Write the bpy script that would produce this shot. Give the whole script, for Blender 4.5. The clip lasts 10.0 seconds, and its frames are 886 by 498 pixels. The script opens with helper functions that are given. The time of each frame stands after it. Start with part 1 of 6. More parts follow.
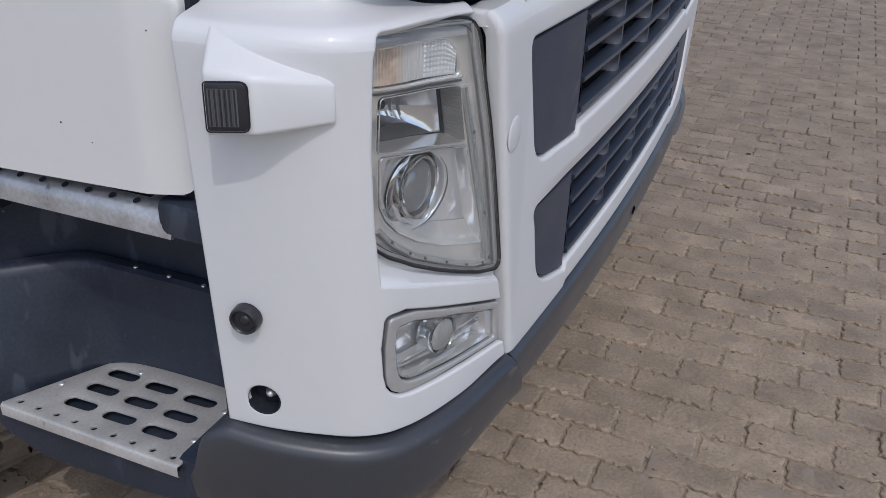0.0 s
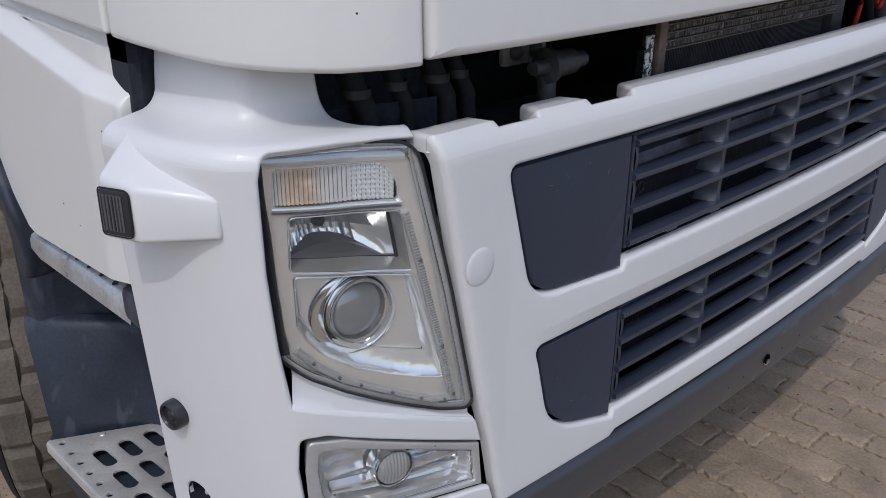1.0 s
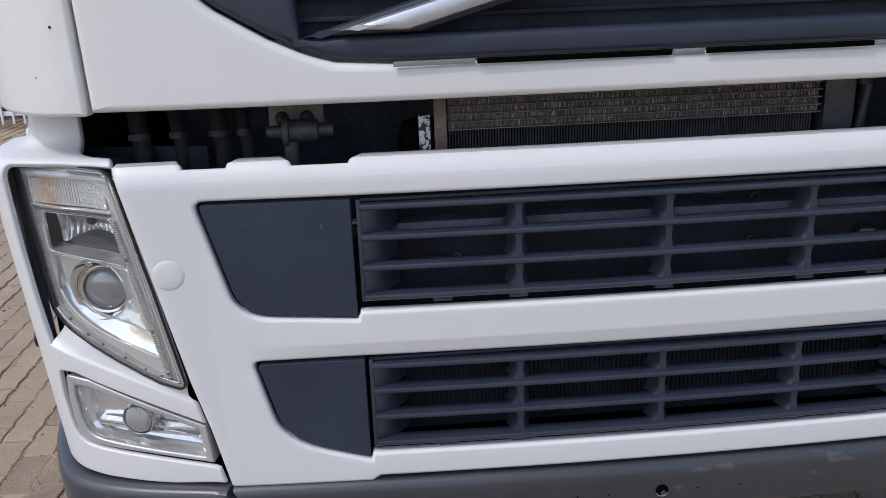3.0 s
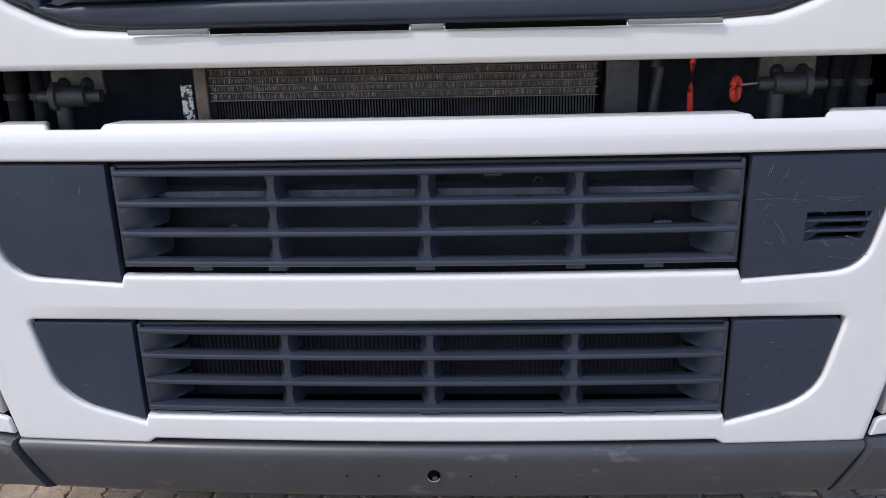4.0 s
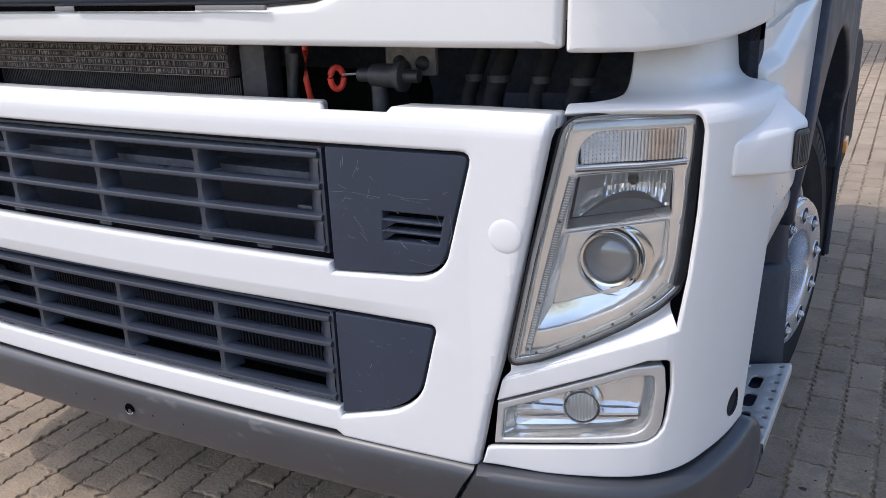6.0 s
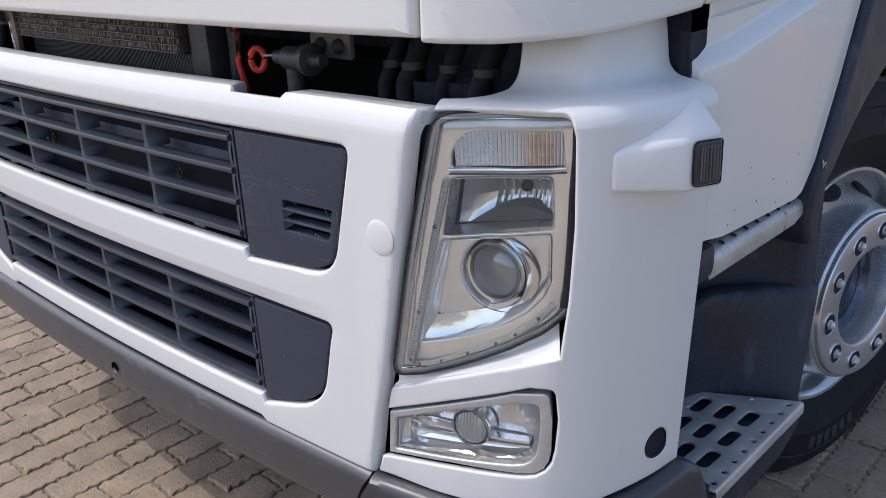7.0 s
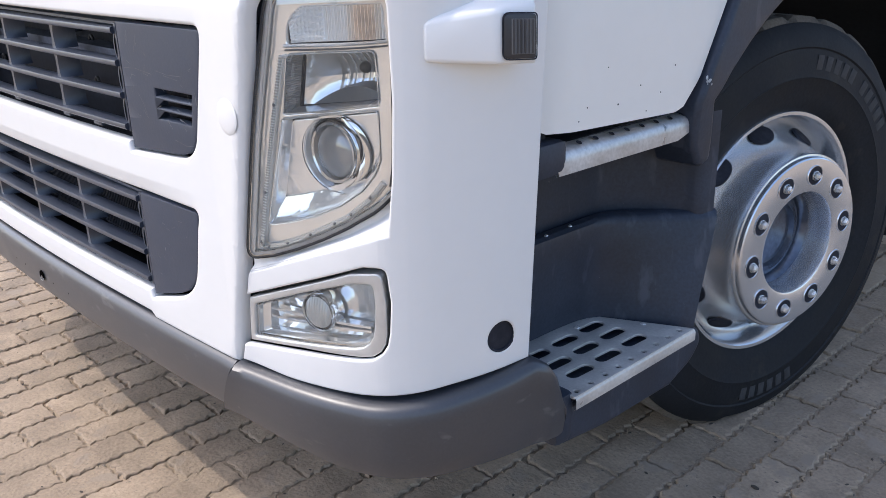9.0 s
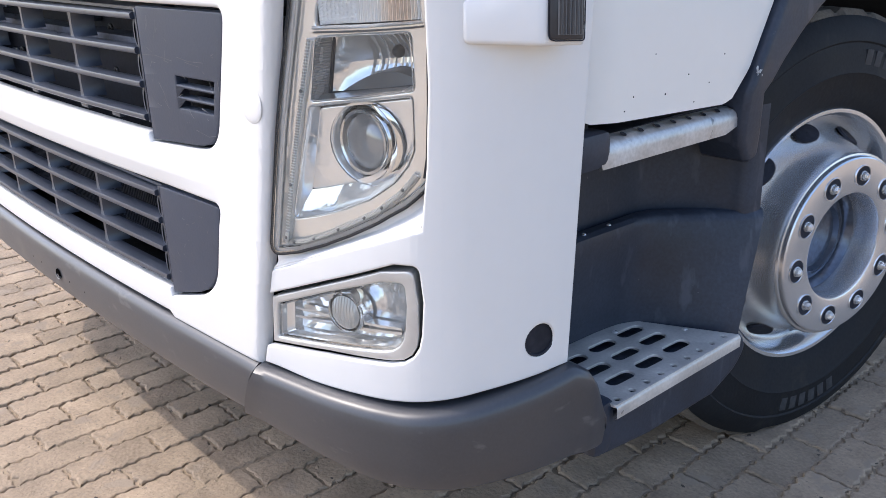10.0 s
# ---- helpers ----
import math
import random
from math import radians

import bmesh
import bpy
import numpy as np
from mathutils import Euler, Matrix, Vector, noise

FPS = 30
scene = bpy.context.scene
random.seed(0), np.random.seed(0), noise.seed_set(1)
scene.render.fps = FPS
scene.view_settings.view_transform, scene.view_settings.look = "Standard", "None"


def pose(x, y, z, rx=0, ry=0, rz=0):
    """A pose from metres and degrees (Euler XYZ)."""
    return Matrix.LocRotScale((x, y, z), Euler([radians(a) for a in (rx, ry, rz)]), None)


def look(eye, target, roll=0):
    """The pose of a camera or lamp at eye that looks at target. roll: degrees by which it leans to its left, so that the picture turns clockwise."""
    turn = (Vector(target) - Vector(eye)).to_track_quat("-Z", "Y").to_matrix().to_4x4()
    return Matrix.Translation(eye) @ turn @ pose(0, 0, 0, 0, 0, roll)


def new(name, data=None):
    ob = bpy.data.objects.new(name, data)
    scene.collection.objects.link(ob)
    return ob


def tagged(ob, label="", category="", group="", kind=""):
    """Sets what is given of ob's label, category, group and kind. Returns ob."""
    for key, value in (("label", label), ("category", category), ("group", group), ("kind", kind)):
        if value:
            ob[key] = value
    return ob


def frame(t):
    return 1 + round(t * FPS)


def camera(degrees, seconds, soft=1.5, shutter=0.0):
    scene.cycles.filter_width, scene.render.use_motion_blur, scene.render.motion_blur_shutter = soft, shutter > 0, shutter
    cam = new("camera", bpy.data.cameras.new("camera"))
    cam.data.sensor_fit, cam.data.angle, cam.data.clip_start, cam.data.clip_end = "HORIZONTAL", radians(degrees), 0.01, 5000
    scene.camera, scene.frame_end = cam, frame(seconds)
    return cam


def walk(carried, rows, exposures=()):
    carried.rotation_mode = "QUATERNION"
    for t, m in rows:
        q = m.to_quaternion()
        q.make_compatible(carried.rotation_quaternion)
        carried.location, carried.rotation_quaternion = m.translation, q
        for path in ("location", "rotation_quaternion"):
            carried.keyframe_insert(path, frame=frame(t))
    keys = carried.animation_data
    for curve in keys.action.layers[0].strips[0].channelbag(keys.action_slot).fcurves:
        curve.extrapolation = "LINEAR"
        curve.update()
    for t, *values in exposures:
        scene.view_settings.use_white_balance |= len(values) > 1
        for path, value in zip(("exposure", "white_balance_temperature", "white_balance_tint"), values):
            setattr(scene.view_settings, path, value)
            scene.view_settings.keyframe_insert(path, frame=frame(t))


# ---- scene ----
cam = camera(54.5, 10.0, soft=0.8)
PATH = [
    (0, (-2.002, -0.379, 1.419), (-0.375, 0.317, 0.486), 1.8),
    (0.5, (-1.818, -0.542, 1.453), (-0.336, 0.482, 0.586), 0.9),
    (1, (-1.632, -0.714, 1.46), (-0.352, 0.603, 0.668), 0.3),
    (1.5, (-1.468, -0.977, 1.503), (-0.453, 0.588, 0.783), -0.3),
    (2, (-1.233, -1.126, 1.508), (-0.526, 0.616, 0.826), -0.6),
    (2.2, (-1.076, -1.165, 1.496), (-0.51, 0.632, 0.826), -0.9),
    (3.3, (-0.351, -1.5, 1.461), (-0.29, 0.404, 0.852), -2.0),
    (3.5, (-0.264, -1.51, 1.454), (-0.235, 0.391, 0.835), -1.6),
    (4, (0.108, -1.436, 1.439), (0.007, 0.452, 0.787), -1.5),
    (4.5, (0.416, -1.452, 1.415), (0.275, 0.431, 0.755), -1.0),
    (5, (0.758, -1.473, 1.422), (0.436, 0.39, 0.771), -1.1),
    (5.5, (1.081, -1.298, 1.416), (0.506, 0.498, 0.748), -2.0),
    (5.7, (1.211, -1.232, 1.404), (0.509, 0.521, 0.746), -2.1),
    (6.8, (1.695, -0.868, 1.414), (0.429, 0.508, 0.705), -2.9),
    (7, (1.727, -0.783, 1.405), (0.448, 0.579, 0.692), -2.7),
    (7.5, (1.823, -0.694, 1.382), (0.533, 0.64, 0.636), -2.4),
    (8, (1.98, -0.678, 1.354), (0.701, 0.622, 0.534), -2.2),
    (8.5, (2.023, -0.64, 1.246), (0.703, 0.663, 0.499), -1.9),
    (9, (1.999, -0.634, 1.243), (0.636, 0.647, 0.536), -1.6),
    (9.5, (1.955, -0.599, 1.133), (0.571, 0.663, 0.43), -1.6),
    (10, (1.932, -0.606, 1.203), (0.537, 0.649, 0.512), -1.6),
]
EXPOSE = [(0.0, -0.52), (1.0, -0.53), (2.0, -0.46), (3.5, -0.07), (4.5, 0.27), (5.0, 0.38), (5.5, 0.42), (7.0, 0.12), (7.5, 0.18), (8.0, 0.54), (8.5, 0.70), (9.0, 0.74), (9.5, 0.76), (10.0, 0.9)]
walk(cam, [(t, look(eye, target, roll)) for t, eye, target, roll in PATH], [(t, e, 6000 + 40 * t, 10.8 + 0.2 * t) for t, e in EXPOSE])

# ---- light ----
SUN_TO = Vector((-0.57, -0.44, 1.0)).normalized()
elev, azim = math.asin(SUN_TO.z), math.atan2(SUN_TO.x, SUN_TO.y)
world = bpy.data.worlds.new("sky")
scene.world = world
world.use_nodes = True
wn = world.node_tree.nodes
sky = wn.new("ShaderNodeTexSky")
sky.sky_type, sky.sun_disc = "NISHITA", False
sky.sun_elevation, sky.sun_rotation = elev, azim % (2 * math.pi)
sky.dust_density = 2.5
wn["Background"].inputs[1].default_value = 0.225
world.node_tree.links.new(sky.outputs[0], wn["Background"].inputs[0])
sun_data = bpy.data.lights.new("sun", "SUN")
sun_data.energy, sun_data.angle, sun_data.color = 1.3, radians(0.53), (1.0, 0.95, 0.88)
sun = new("sun", sun_data)
sun.matrix_world = look(SUN_TO * 30, (0, 0, 0))


# ---- materials ----
def mat(name, col, rough=0.5, metal=0.0, var=0.12, scale=6.0, fine=90.0, bump=0.0, coat=0.0, spots=None, spot_scale=40.0, spot_cut=0.68, island=0.0, rvar=0.1, streak=None, crough=0.06, lump=None):
    m = bpy.data.materials.new(name)
    m.use_nodes = True
    n, l = m.node_tree.nodes, m.node_tree.links
    p = n["Principled BSDF"]
    p.inputs["Roughness"].default_value, p.inputs["Metallic"].default_value = rough, metal
    p.inputs["Coat Weight"].default_value, p.inputs["Coat Roughness"].default_value = coat, crough
    where = n.new("ShaderNodeNewGeometry").outputs["Position"]

    def noise_node(s, detail=4.0, stretch=None):
        t = n.new("ShaderNodeTexNoise")
        t.inputs["Scale"].default_value, t.inputs["Detail"].default_value = s, detail
        if stretch:
            mp = n.new("ShaderNodeMapping")
            mp.inputs["Scale"].default_value = stretch
            l.new(where, mp.inputs[0])
            l.new(mp.outputs[0], t.inputs["Vector"])
        else:
            l.new(where, t.inputs["Vector"])
        return t

    def mapr(src, a, b, c, d):
        r = n.new("ShaderNodeMapRange")
        for i, v in zip((1, 2, 3, 4), (a, b, c, d)):
            r.inputs[i].default_value = v
        l.new(src, r.inputs[0])
        return r.outputs[0]

    big, small = noise_node(scale), noise_node(fine, 3.0)
    hsv = n.new("ShaderNodeHueSaturation")
    hsv.inputs["Color"].default_value = (*col, 1)
    add = n.new("ShaderNodeMath")
    add.operation = "MULTIPLY"
    l.new(mapr(big.outputs[0], 0.12, 0.88, 1 - 1.8 * var, 1 + 1.8 * var), add.inputs[0])
    l.new(mapr(small.outputs[0], 0.3, 0.7, 1 - var * 0.6, 1 + var * 0.6), add.inputs[1])
    val = add.outputs[0]
    if island:
        for src in ("ShaderNodeNewGeometry", "ShaderNodeObjectInfo"):
            gi = n.new(src)
            out = gi.outputs["Random Per Island" if src.endswith("Geometry") else "Random"]
            mm = n.new("ShaderNodeMath")
            mm.operation = "MULTIPLY"
            l.new(val, mm.inputs[0])
            l.new(mapr(out, 0, 1, 1 - island, 1 + island), mm.inputs[1])
            val = mm.outputs[0]
    l.new(val, hsv.inputs["Value"])
    colour = hsv.outputs[0]
    for k, (c2, sc, cut, st) in enumerate(([(spots, spot_scale, spot_cut, None)] if spots else []) + ([streak] if streak else [])):
        sn = noise_node(sc, 5.0, st)
        mx = n.new("ShaderNodeMix")
        mx.data_type = "RGBA"
        l.new(mapr(sn.outputs[0], cut, cut + 0.07, 0, 1), mx.inputs[0])
        l.new(colour, mx.inputs[6])
        mx.inputs[7].default_value = (*c2, 1)
        colour = mx.outputs[2]
    l.new(colour, p.inputs["Base Color"])
    l.new(mapr(big.outputs[0], 0.12, 0.88, max(0.02, rough - 1.6 * rvar), min(1, rough + 1.6 * rvar)), p.inputs["Roughness"])
    if bump:
        b = n.new("ShaderNodeBump")
        b.inputs["Strength"].default_value, b.inputs["Distance"].default_value = bump, 0.004
        l.new(small.outputs[0], b.inputs["Height"])
        if lump:
            b2 = n.new("ShaderNodeBump")
            b2.inputs["Strength"].default_value, b2.inputs["Distance"].default_value = lump[1], lump[2]
            l.new(noise_node(lump[0], 5.0).outputs[0], b2.inputs["Height"])
            l.new(b2.outputs[0], b.inputs["Normal"])
        l.new(b.outputs[0], p.inputs["Normal"])
    return m


def clear_glass(name, tint=(0.97, 0.98, 0.98), haze=0.0):
    m = bpy.data.materials.new(name)
    m.use_nodes = True
    n, l = m.node_tree.nodes, m.node_tree.links
    n.remove(n["Principled BSDF"])
    tr, gl, mix, fr = n.new("ShaderNodeBsdfTransparent"), n.new("ShaderNodeBsdfGlossy"), n.new("ShaderNodeMixShader"), n.new("ShaderNodeFresnel")
    tr.inputs[0].default_value = (*tint, 1)
    gl.inputs["Roughness"].default_value = 0.03
    fr.inputs[0].default_value = 1.45
    l.new(fr.outputs[0], mix.inputs[0])
    l.new(tr.outputs[0], mix.inputs[1])
    l.new(gl.outputs[0], mix.inputs[2])
    out = mix
    if haze:
        df, m2 = n.new("ShaderNodeBsdfDiffuse"), n.new("ShaderNodeMixShader")
        df.inputs[0].default_value = (0.75, 0.75, 0.73, 1)
        m2.inputs[0].default_value = haze
        l.new(mix.outputs[0], m2.inputs[1])
        l.new(df.outputs[0], m2.inputs[2])
        out = m2
    l.new(out.outputs[0], n["Material Output"].inputs[0])
    return m


WHITE = mat("white paint", (0.69, 0.685, 0.675), 0.4, var=0.012, scale=3, fine=30, coat=0.16, crough=0.12, rvar=0.02)
CREAM = mat("cab white paint", (0.72, 0.71, 0.68), 0.3, var=0.012, scale=3, fine=30, coat=0.4, rvar=0.02)
BUMPER = mat("grey bumper plastic", (0.038, 0.040, 0.046), 0.38, coat=0.4, crough=0.34, var=0.12, scale=5, fine=200, bump=0.03, spots=(0.14, 0.135, 0.13), spot_scale=18, spot_cut=0.72, streak=((0.085, 0.085, 0.088), 34.0, 0.64, (0.5, 0.5, 1.0)))
SLATE = mat("slate plastic", (0.0235, 0.0315, 0.053), 0.46, coat=0.08, crough=0.45, var=0.1, scale=7, fine=220, bump=0.05, streak=((0.2, 0.2, 0.21), 26.0, 0.7, (1.0, 1.0, 0.16)))
GRILLE = mat("grille plastic", (0.026, 0.033, 0.051), 0.36, coat=0.35, crough=0.35, var=0.12, scale=9, fine=200, bump=0.04, spots=(0.16, 0.15, 0.14), spot_scale=60, spot_cut=0.74)
NAVY = mat("dark step plastic", (0.026, 0.033, 0.049), 0.46, var=0.22, scale=9, fine=160, bump=0.06, spots=(0.11, 0.115, 0.125), spot_scale=75, spot_cut=0.72, streak=((0.05, 0.058, 0.078), 24.0, 0.6, (1.0, 1.0, 0.35)))
BLACK = mat("black plastic", (0.026, 0.028, 0.037), 0.6, var=0.3, scale=8)
BLACK.node_tree.nodes["Principled BSDF"].inputs["Specular IOR Level"].default_value = 0.12
# lifted above black: light leaking into the nose gap is put into the colour
LINER = mat("lightened gap liner", (0.11, 0.12, 0.15), 0.8, var=0.35, scale=12)
DEEP = mat("dark underbody", (0.014, 0.014, 0.016), 0.8, var=0.4, scale=10, spots=(0.05, 0.045, 0.04), spot_scale=20, spot_cut=0.66)
RUBBER = mat("tyre rubber", (0.0095, 0.0105, 0.013), 0.68, var=0.3, scale=8, fine=120, bump=0.1, spots=(0.019, 0.0185, 0.018), spot_scale=14, spot_cut=0.62)
TREAD = mat("dusty tyre tread", (0.125, 0.105, 0.083), 0.95, var=0.3, scale=12, fine=150, bump=0.2)
ALU = mat("worn aluminium tread", (0.54, 0.52, 0.49), 0.42, 0.42, var=0.12, scale=14, fine=170, bump=0.05, spots=(0.16, 0.15, 0.14), spot_scale=30, spot_cut=0.69, rvar=0.12)
SILL = mat("scuffed sill metal", (0.47, 0.475, 0.48), 0.36, 0.5, var=0.2, scale=16, fine=140, bump=0.06, spots=(0.075, 0.078, 0.085), spot_scale=26, spot_cut=0.66, rvar=0.12)
RIMP = mat("silver painted steel", (0.70, 0.72, 0.75), 0.23, 0.8, var=0.03, scale=4, fine=40, coat=0.15, rvar=0.03)
STEEL = mat("steel", (0.78, 0.77, 0.75), 0.28, 0.7, var=0.2, scale=30)
CHROME = mat("chrome reflector", (0.86, 0.86, 0.86), 0.07, 1.0, var=0.02, rvar=0.03)
SATIN = mat("bright lamp trim", (0.96, 0.945, 0.92), 0.10, 0.73, var=0.03, scale=12, fine=16.0, bump=0.1, rvar=0.04)
RIBS = mat("ribbed signal lens", (0.95, 0.95, 0.95), 0.08, 0.4, var=0.04)
PALEFIN = mat("pale crimped fin", (0.14, 0.133, 0.126), 0.5, 0.4, var=0.5, scale=60, island=0.35)
BORDER = mat("grey lens border", (0.52, 0.52, 0.53), 0.12, 0.3, var=0.08, coat=0.8)
FROST = mat("clear lens bevel", (0.62, 0.62, 0.63), 0.12, 0.35, var=0.05, coat=1.0)
TAB = mat("grey clip plastic", (0.20, 0.20, 0.195), 0.55, var=0.1)
RIBS_AMBER = mat("ribs with painted amber reflection", (0.95, 0.79, 0.66), 0.08, 0.4, var=0.2, scale=40)
RIBS_PALE = mat("ribs with faint painted amber reflection", (0.95, 0.88, 0.81), 0.08, 0.4, var=0.1)
FRAME = mat("satin silver frame", (0.56, 0.56, 0.55), 0.36, 0.5, var=0.06, scale=12, rvar=0.08)
SILVER = mat("silver badge bar", (0.62, 0.63, 0.65), 0.42, 0.85, var=0.05)
GREYTRIM = mat("grey lamp shelf", (0.12, 0.12, 0.125), 0.4, 0.2, var=0.08)
RIBDARK = mat("grey lens flute", (0.30, 0.28, 0.27), 0.2, 0.3, var=0.1)
PROJ = mat("projector glass", (0.30, 0.305, 0.31), 0.06, 0.35, var=0.05, coat=1.0)
SMOKE = mat("smoked marker lens", (0.02, 0.02, 0.024), 0.4, 0.0, var=0.2, coat=0.2)
RED = mat("red plastic", (0.62, 0.045, 0.025), 0.45, var=0.15)
FINS = mat("dirty radiator fins", (0.07, 0.063, 0.06), 0.6, 0.2, var=0.4, scale=35, fine=260, bump=0.4, spots=(0.12, 0.09, 0.075), spot_scale=120, spot_cut=0.52)
HUB = mat("dull blue grey hub", (0.10, 0.12, 0.16), 0.16, 0.5, var=0.25, scale=20)
CARD = mat("speckled label", (0.6, 0.6, 0.58), 0.6, var=0.1, spots=(0.02, 0.02, 0.02), spot_scale=160, spot_cut=0.48)
RUST = mat("brown metal", (0.16, 0.12, 0.095), 0.6, 0.3, var=0.3, scale=30)
BRACKET = mat("grey cast bracket", (0.22, 0.205, 0.19), 0.6, 0.3, var=0.3, scale=40)
PART = mat("dark grey fitting", (0.055, 0.055, 0.057), 0.5, 0.3, var=0.3, scale=40)
UPPER = mat("dark upper grille plastic", (0.024, 0.031, 0.047), 0.46, var=0.1, scale=7, fine=220, bump=0.05)
# near-black that paints the dark inside holes and slots left uncut
VOID = mat("uncut hole black", (0.003, 0.003, 0.003), 1.0, var=0.1)
VOID.node_tree.nodes["Principled BSDF"].inputs["Specular IOR Level"].default_value = 0.0
BARS = mat("dusty raised rubber", (0.034, 0.034, 0.036), 0.8, var=0.3, scale=30)
BEZEL = mat("silvered lamp bezel", (0.94, 0.94, 0.94), 0.09, 0.72, var=0.03, scale=12, fine=24.0, bump=0.35, rvar=0.04)
GREYRIB = mat("fine ribbed lamp wall", (0.55, 0.54, 0.53), 0.25, 0.5, var=0.05)
for m_, spec, pale_dust in ((NAVY, 0.36, 0.0), (RUBBER, 0.28, 0.0), (SLATE, 0.4, 0.07), (GRILLE, 0.5, 0.04), (BUMPER, 0.5, 0.04)):
    p_ = m_.node_tree.nodes["Principled BSDF"]
    p_.inputs["Specular IOR Level"].default_value = spec
    p_.inputs["Sheen Weight"].default_value = pale_dust
    p_.inputs["Sheen Tint"].default_value = (0.72, 0.82, 1.0, 1)
SCUFF = mat("pale scuff", (0.36, 0.37, 0.38), 0.7, var=0.4, scale=80)
SCRATCH = mat("pale scratch", (0.12, 0.125, 0.135), 0.6, var=0.5, scale=60)
GLASS = clear_glass("lamp cover", haze=0.025)
RIBBED = clear_glass("ribbed lamp glass", (0.96, 0.96, 0.96), haze=0.38)
FLUTE = clear_glass("fog lamp glass", haze=0.02)
PAVER = mat("concrete paver", (0.295, 0.226, 0.158), 0.93, var=0.25, scale=7, fine=110, bump=0.6, spots=(0.20, 0.158, 0.118), spot_scale=95, spot_cut=0.63, island=0.10, rvar=0.04, lump=(26.0, 0.45, 0.010), streak=((0.27, 0.215, 0.16), 11.0, 0.58, (1, 1, 1)))
# the outer ground's glare is put into this paler colour, with its sand cover
BRIGHT_DUSTY = mat("brightened sandy paver", (0.365, 0.283, 0.198), 0.95, var=0.13, scale=5, fine=110, bump=0.4, spots=(0.36, 0.30, 0.235), spot_scale=60, spot_cut=0.64, island=0.06, rvar=0.03, lump=(22.0, 0.45, 0.010))
SAND = mat("sandy ground", (0.29, 0.225, 0.155), 0.97, var=0.22, scale=9, fine=160, bump=0.35, spots=(0.12, 0.10, 0.08), spot_scale=40, spot_cut=0.6, rvar=0.02)
FENCEW = mat("white painted fence", (0.78, 0.78, 0.77), 0.4, var=0.05)
CONT = mat("grey container steel", (0.27, 0.29, 0.31), 0.55, 0.1, var=0.12, scale=2, fine=30)
WOODY = mat("dark timber", (0.07, 0.06, 0.055), 0.8, var=0.3)
BGWHITE = mat("white trailer body", (0.72, 0.73, 0.74), 0.4, var=0.05)
DEBRIS = mat("dry leaf and grit", (0.05, 0.04, 0.03), 0.9, var=0.5, scale=30)
ORANGE = mat("orange reflector", (0.85, 0.32, 0.03), 0.25, var=0.1, coat=0.8)


# ---- mesh tools ----
def finish(name, bm, material, parent=None, label="", angle=38, recalc=True, weighted=False):
    if recalc:
        bmesh.ops.recalc_face_normals(bm, faces=bm.faces)
    lim = radians(angle)
    for f in bm.faces:
        f.smooth = True
    for e in bm.edges:
        e.smooth = len(e.link_faces) == 2 and e.calc_face_angle(0) < lim
    me = bpy.data.meshes.new(name)
    bm.to_mesh(me)
    bm.free()
    me.materials.append(material)
    ob = new(name, me)
    if parent:
        ob.parent = parent
    if label:
        tagged(ob, label)
    if weighted:
        w = ob.modifiers.new("normals", "WEIGHTED_NORMAL")
        w.keep_sharp = True
    return ob


def part(name, bm, material, parent, label="", angle=38, weighted=False, recalc=True):
    return finish(name, bm, material, parent, label, angle, recalc, weighted)


def thing(name, label, category, at=(0, 0, 0), group="", kind=""):
    ob = new(name)
    ob.location = at
    ob.empty_display_size = 0.2
    return tagged(ob, label, category, group, kind)


def grid(rows, bm=None, close_u=False, close_v=False):
    bm = bm or bmesh.new()
    vs = [[bm.verts.new(p) for p in r] for r in rows]
    nr, nc = len(vs), len(vs[0])
    for i in range(nr if close_v else nr - 1):
        for j in range(nc if close_u else nc - 1):
            q = [vs[i][j], vs[i][(j + 1) % nc], vs[(i + 1) % nr][(j + 1) % nc], vs[(i + 1) % nr][j]]
            try:
                bm.faces.new(q)
            except ValueError:
                pass
    return bm


def facing(bm, way):
    """Turns all faces so that, on the whole, they look along way."""
    bmesh.ops.recalc_face_normals(bm, faces=bm.faces)
    if sum(f.calc_area() * f.normal.dot(Vector(way)) for f in bm.faces) < 0:
        bmesh.ops.reverse_faces(bm, faces=bm.faces)
    return bm


def cap(bm, pts):
    vs = [bm.verts.new(p) for p in pts]
    bm.faces.new(vs)
    return bm


def weld(bm, d=1e-5):
    bmesh.ops.remove_doubles(bm, verts=bm.verts, dist=d)
    return bm


def box(bm, c, s, bevel=0.0, turn=None):
    m = Matrix.Translation(c) @ (turn or Matrix()) @ Matrix.Diagonal((*s, 1))
    r = bmesh.ops.create_cube(bm, size=1, matrix=m)
    if bevel:
        es = list({e for v in r["verts"] for e in v.link_edges})
        bmesh.ops.bevel(bm, geom=es, offset=bevel, segments=2, affect="EDGES", profile=0.6)
    return bm


def revolve(profile, n, m, bm=None):
    rows = [[m @ Vector((h, r * math.cos(2 * math.pi * k / n), r * math.sin(2 * math.pi * k / n))) for k in range(n)] for r, h in profile]
    return weld(grid(rows, bm, close_u=True))


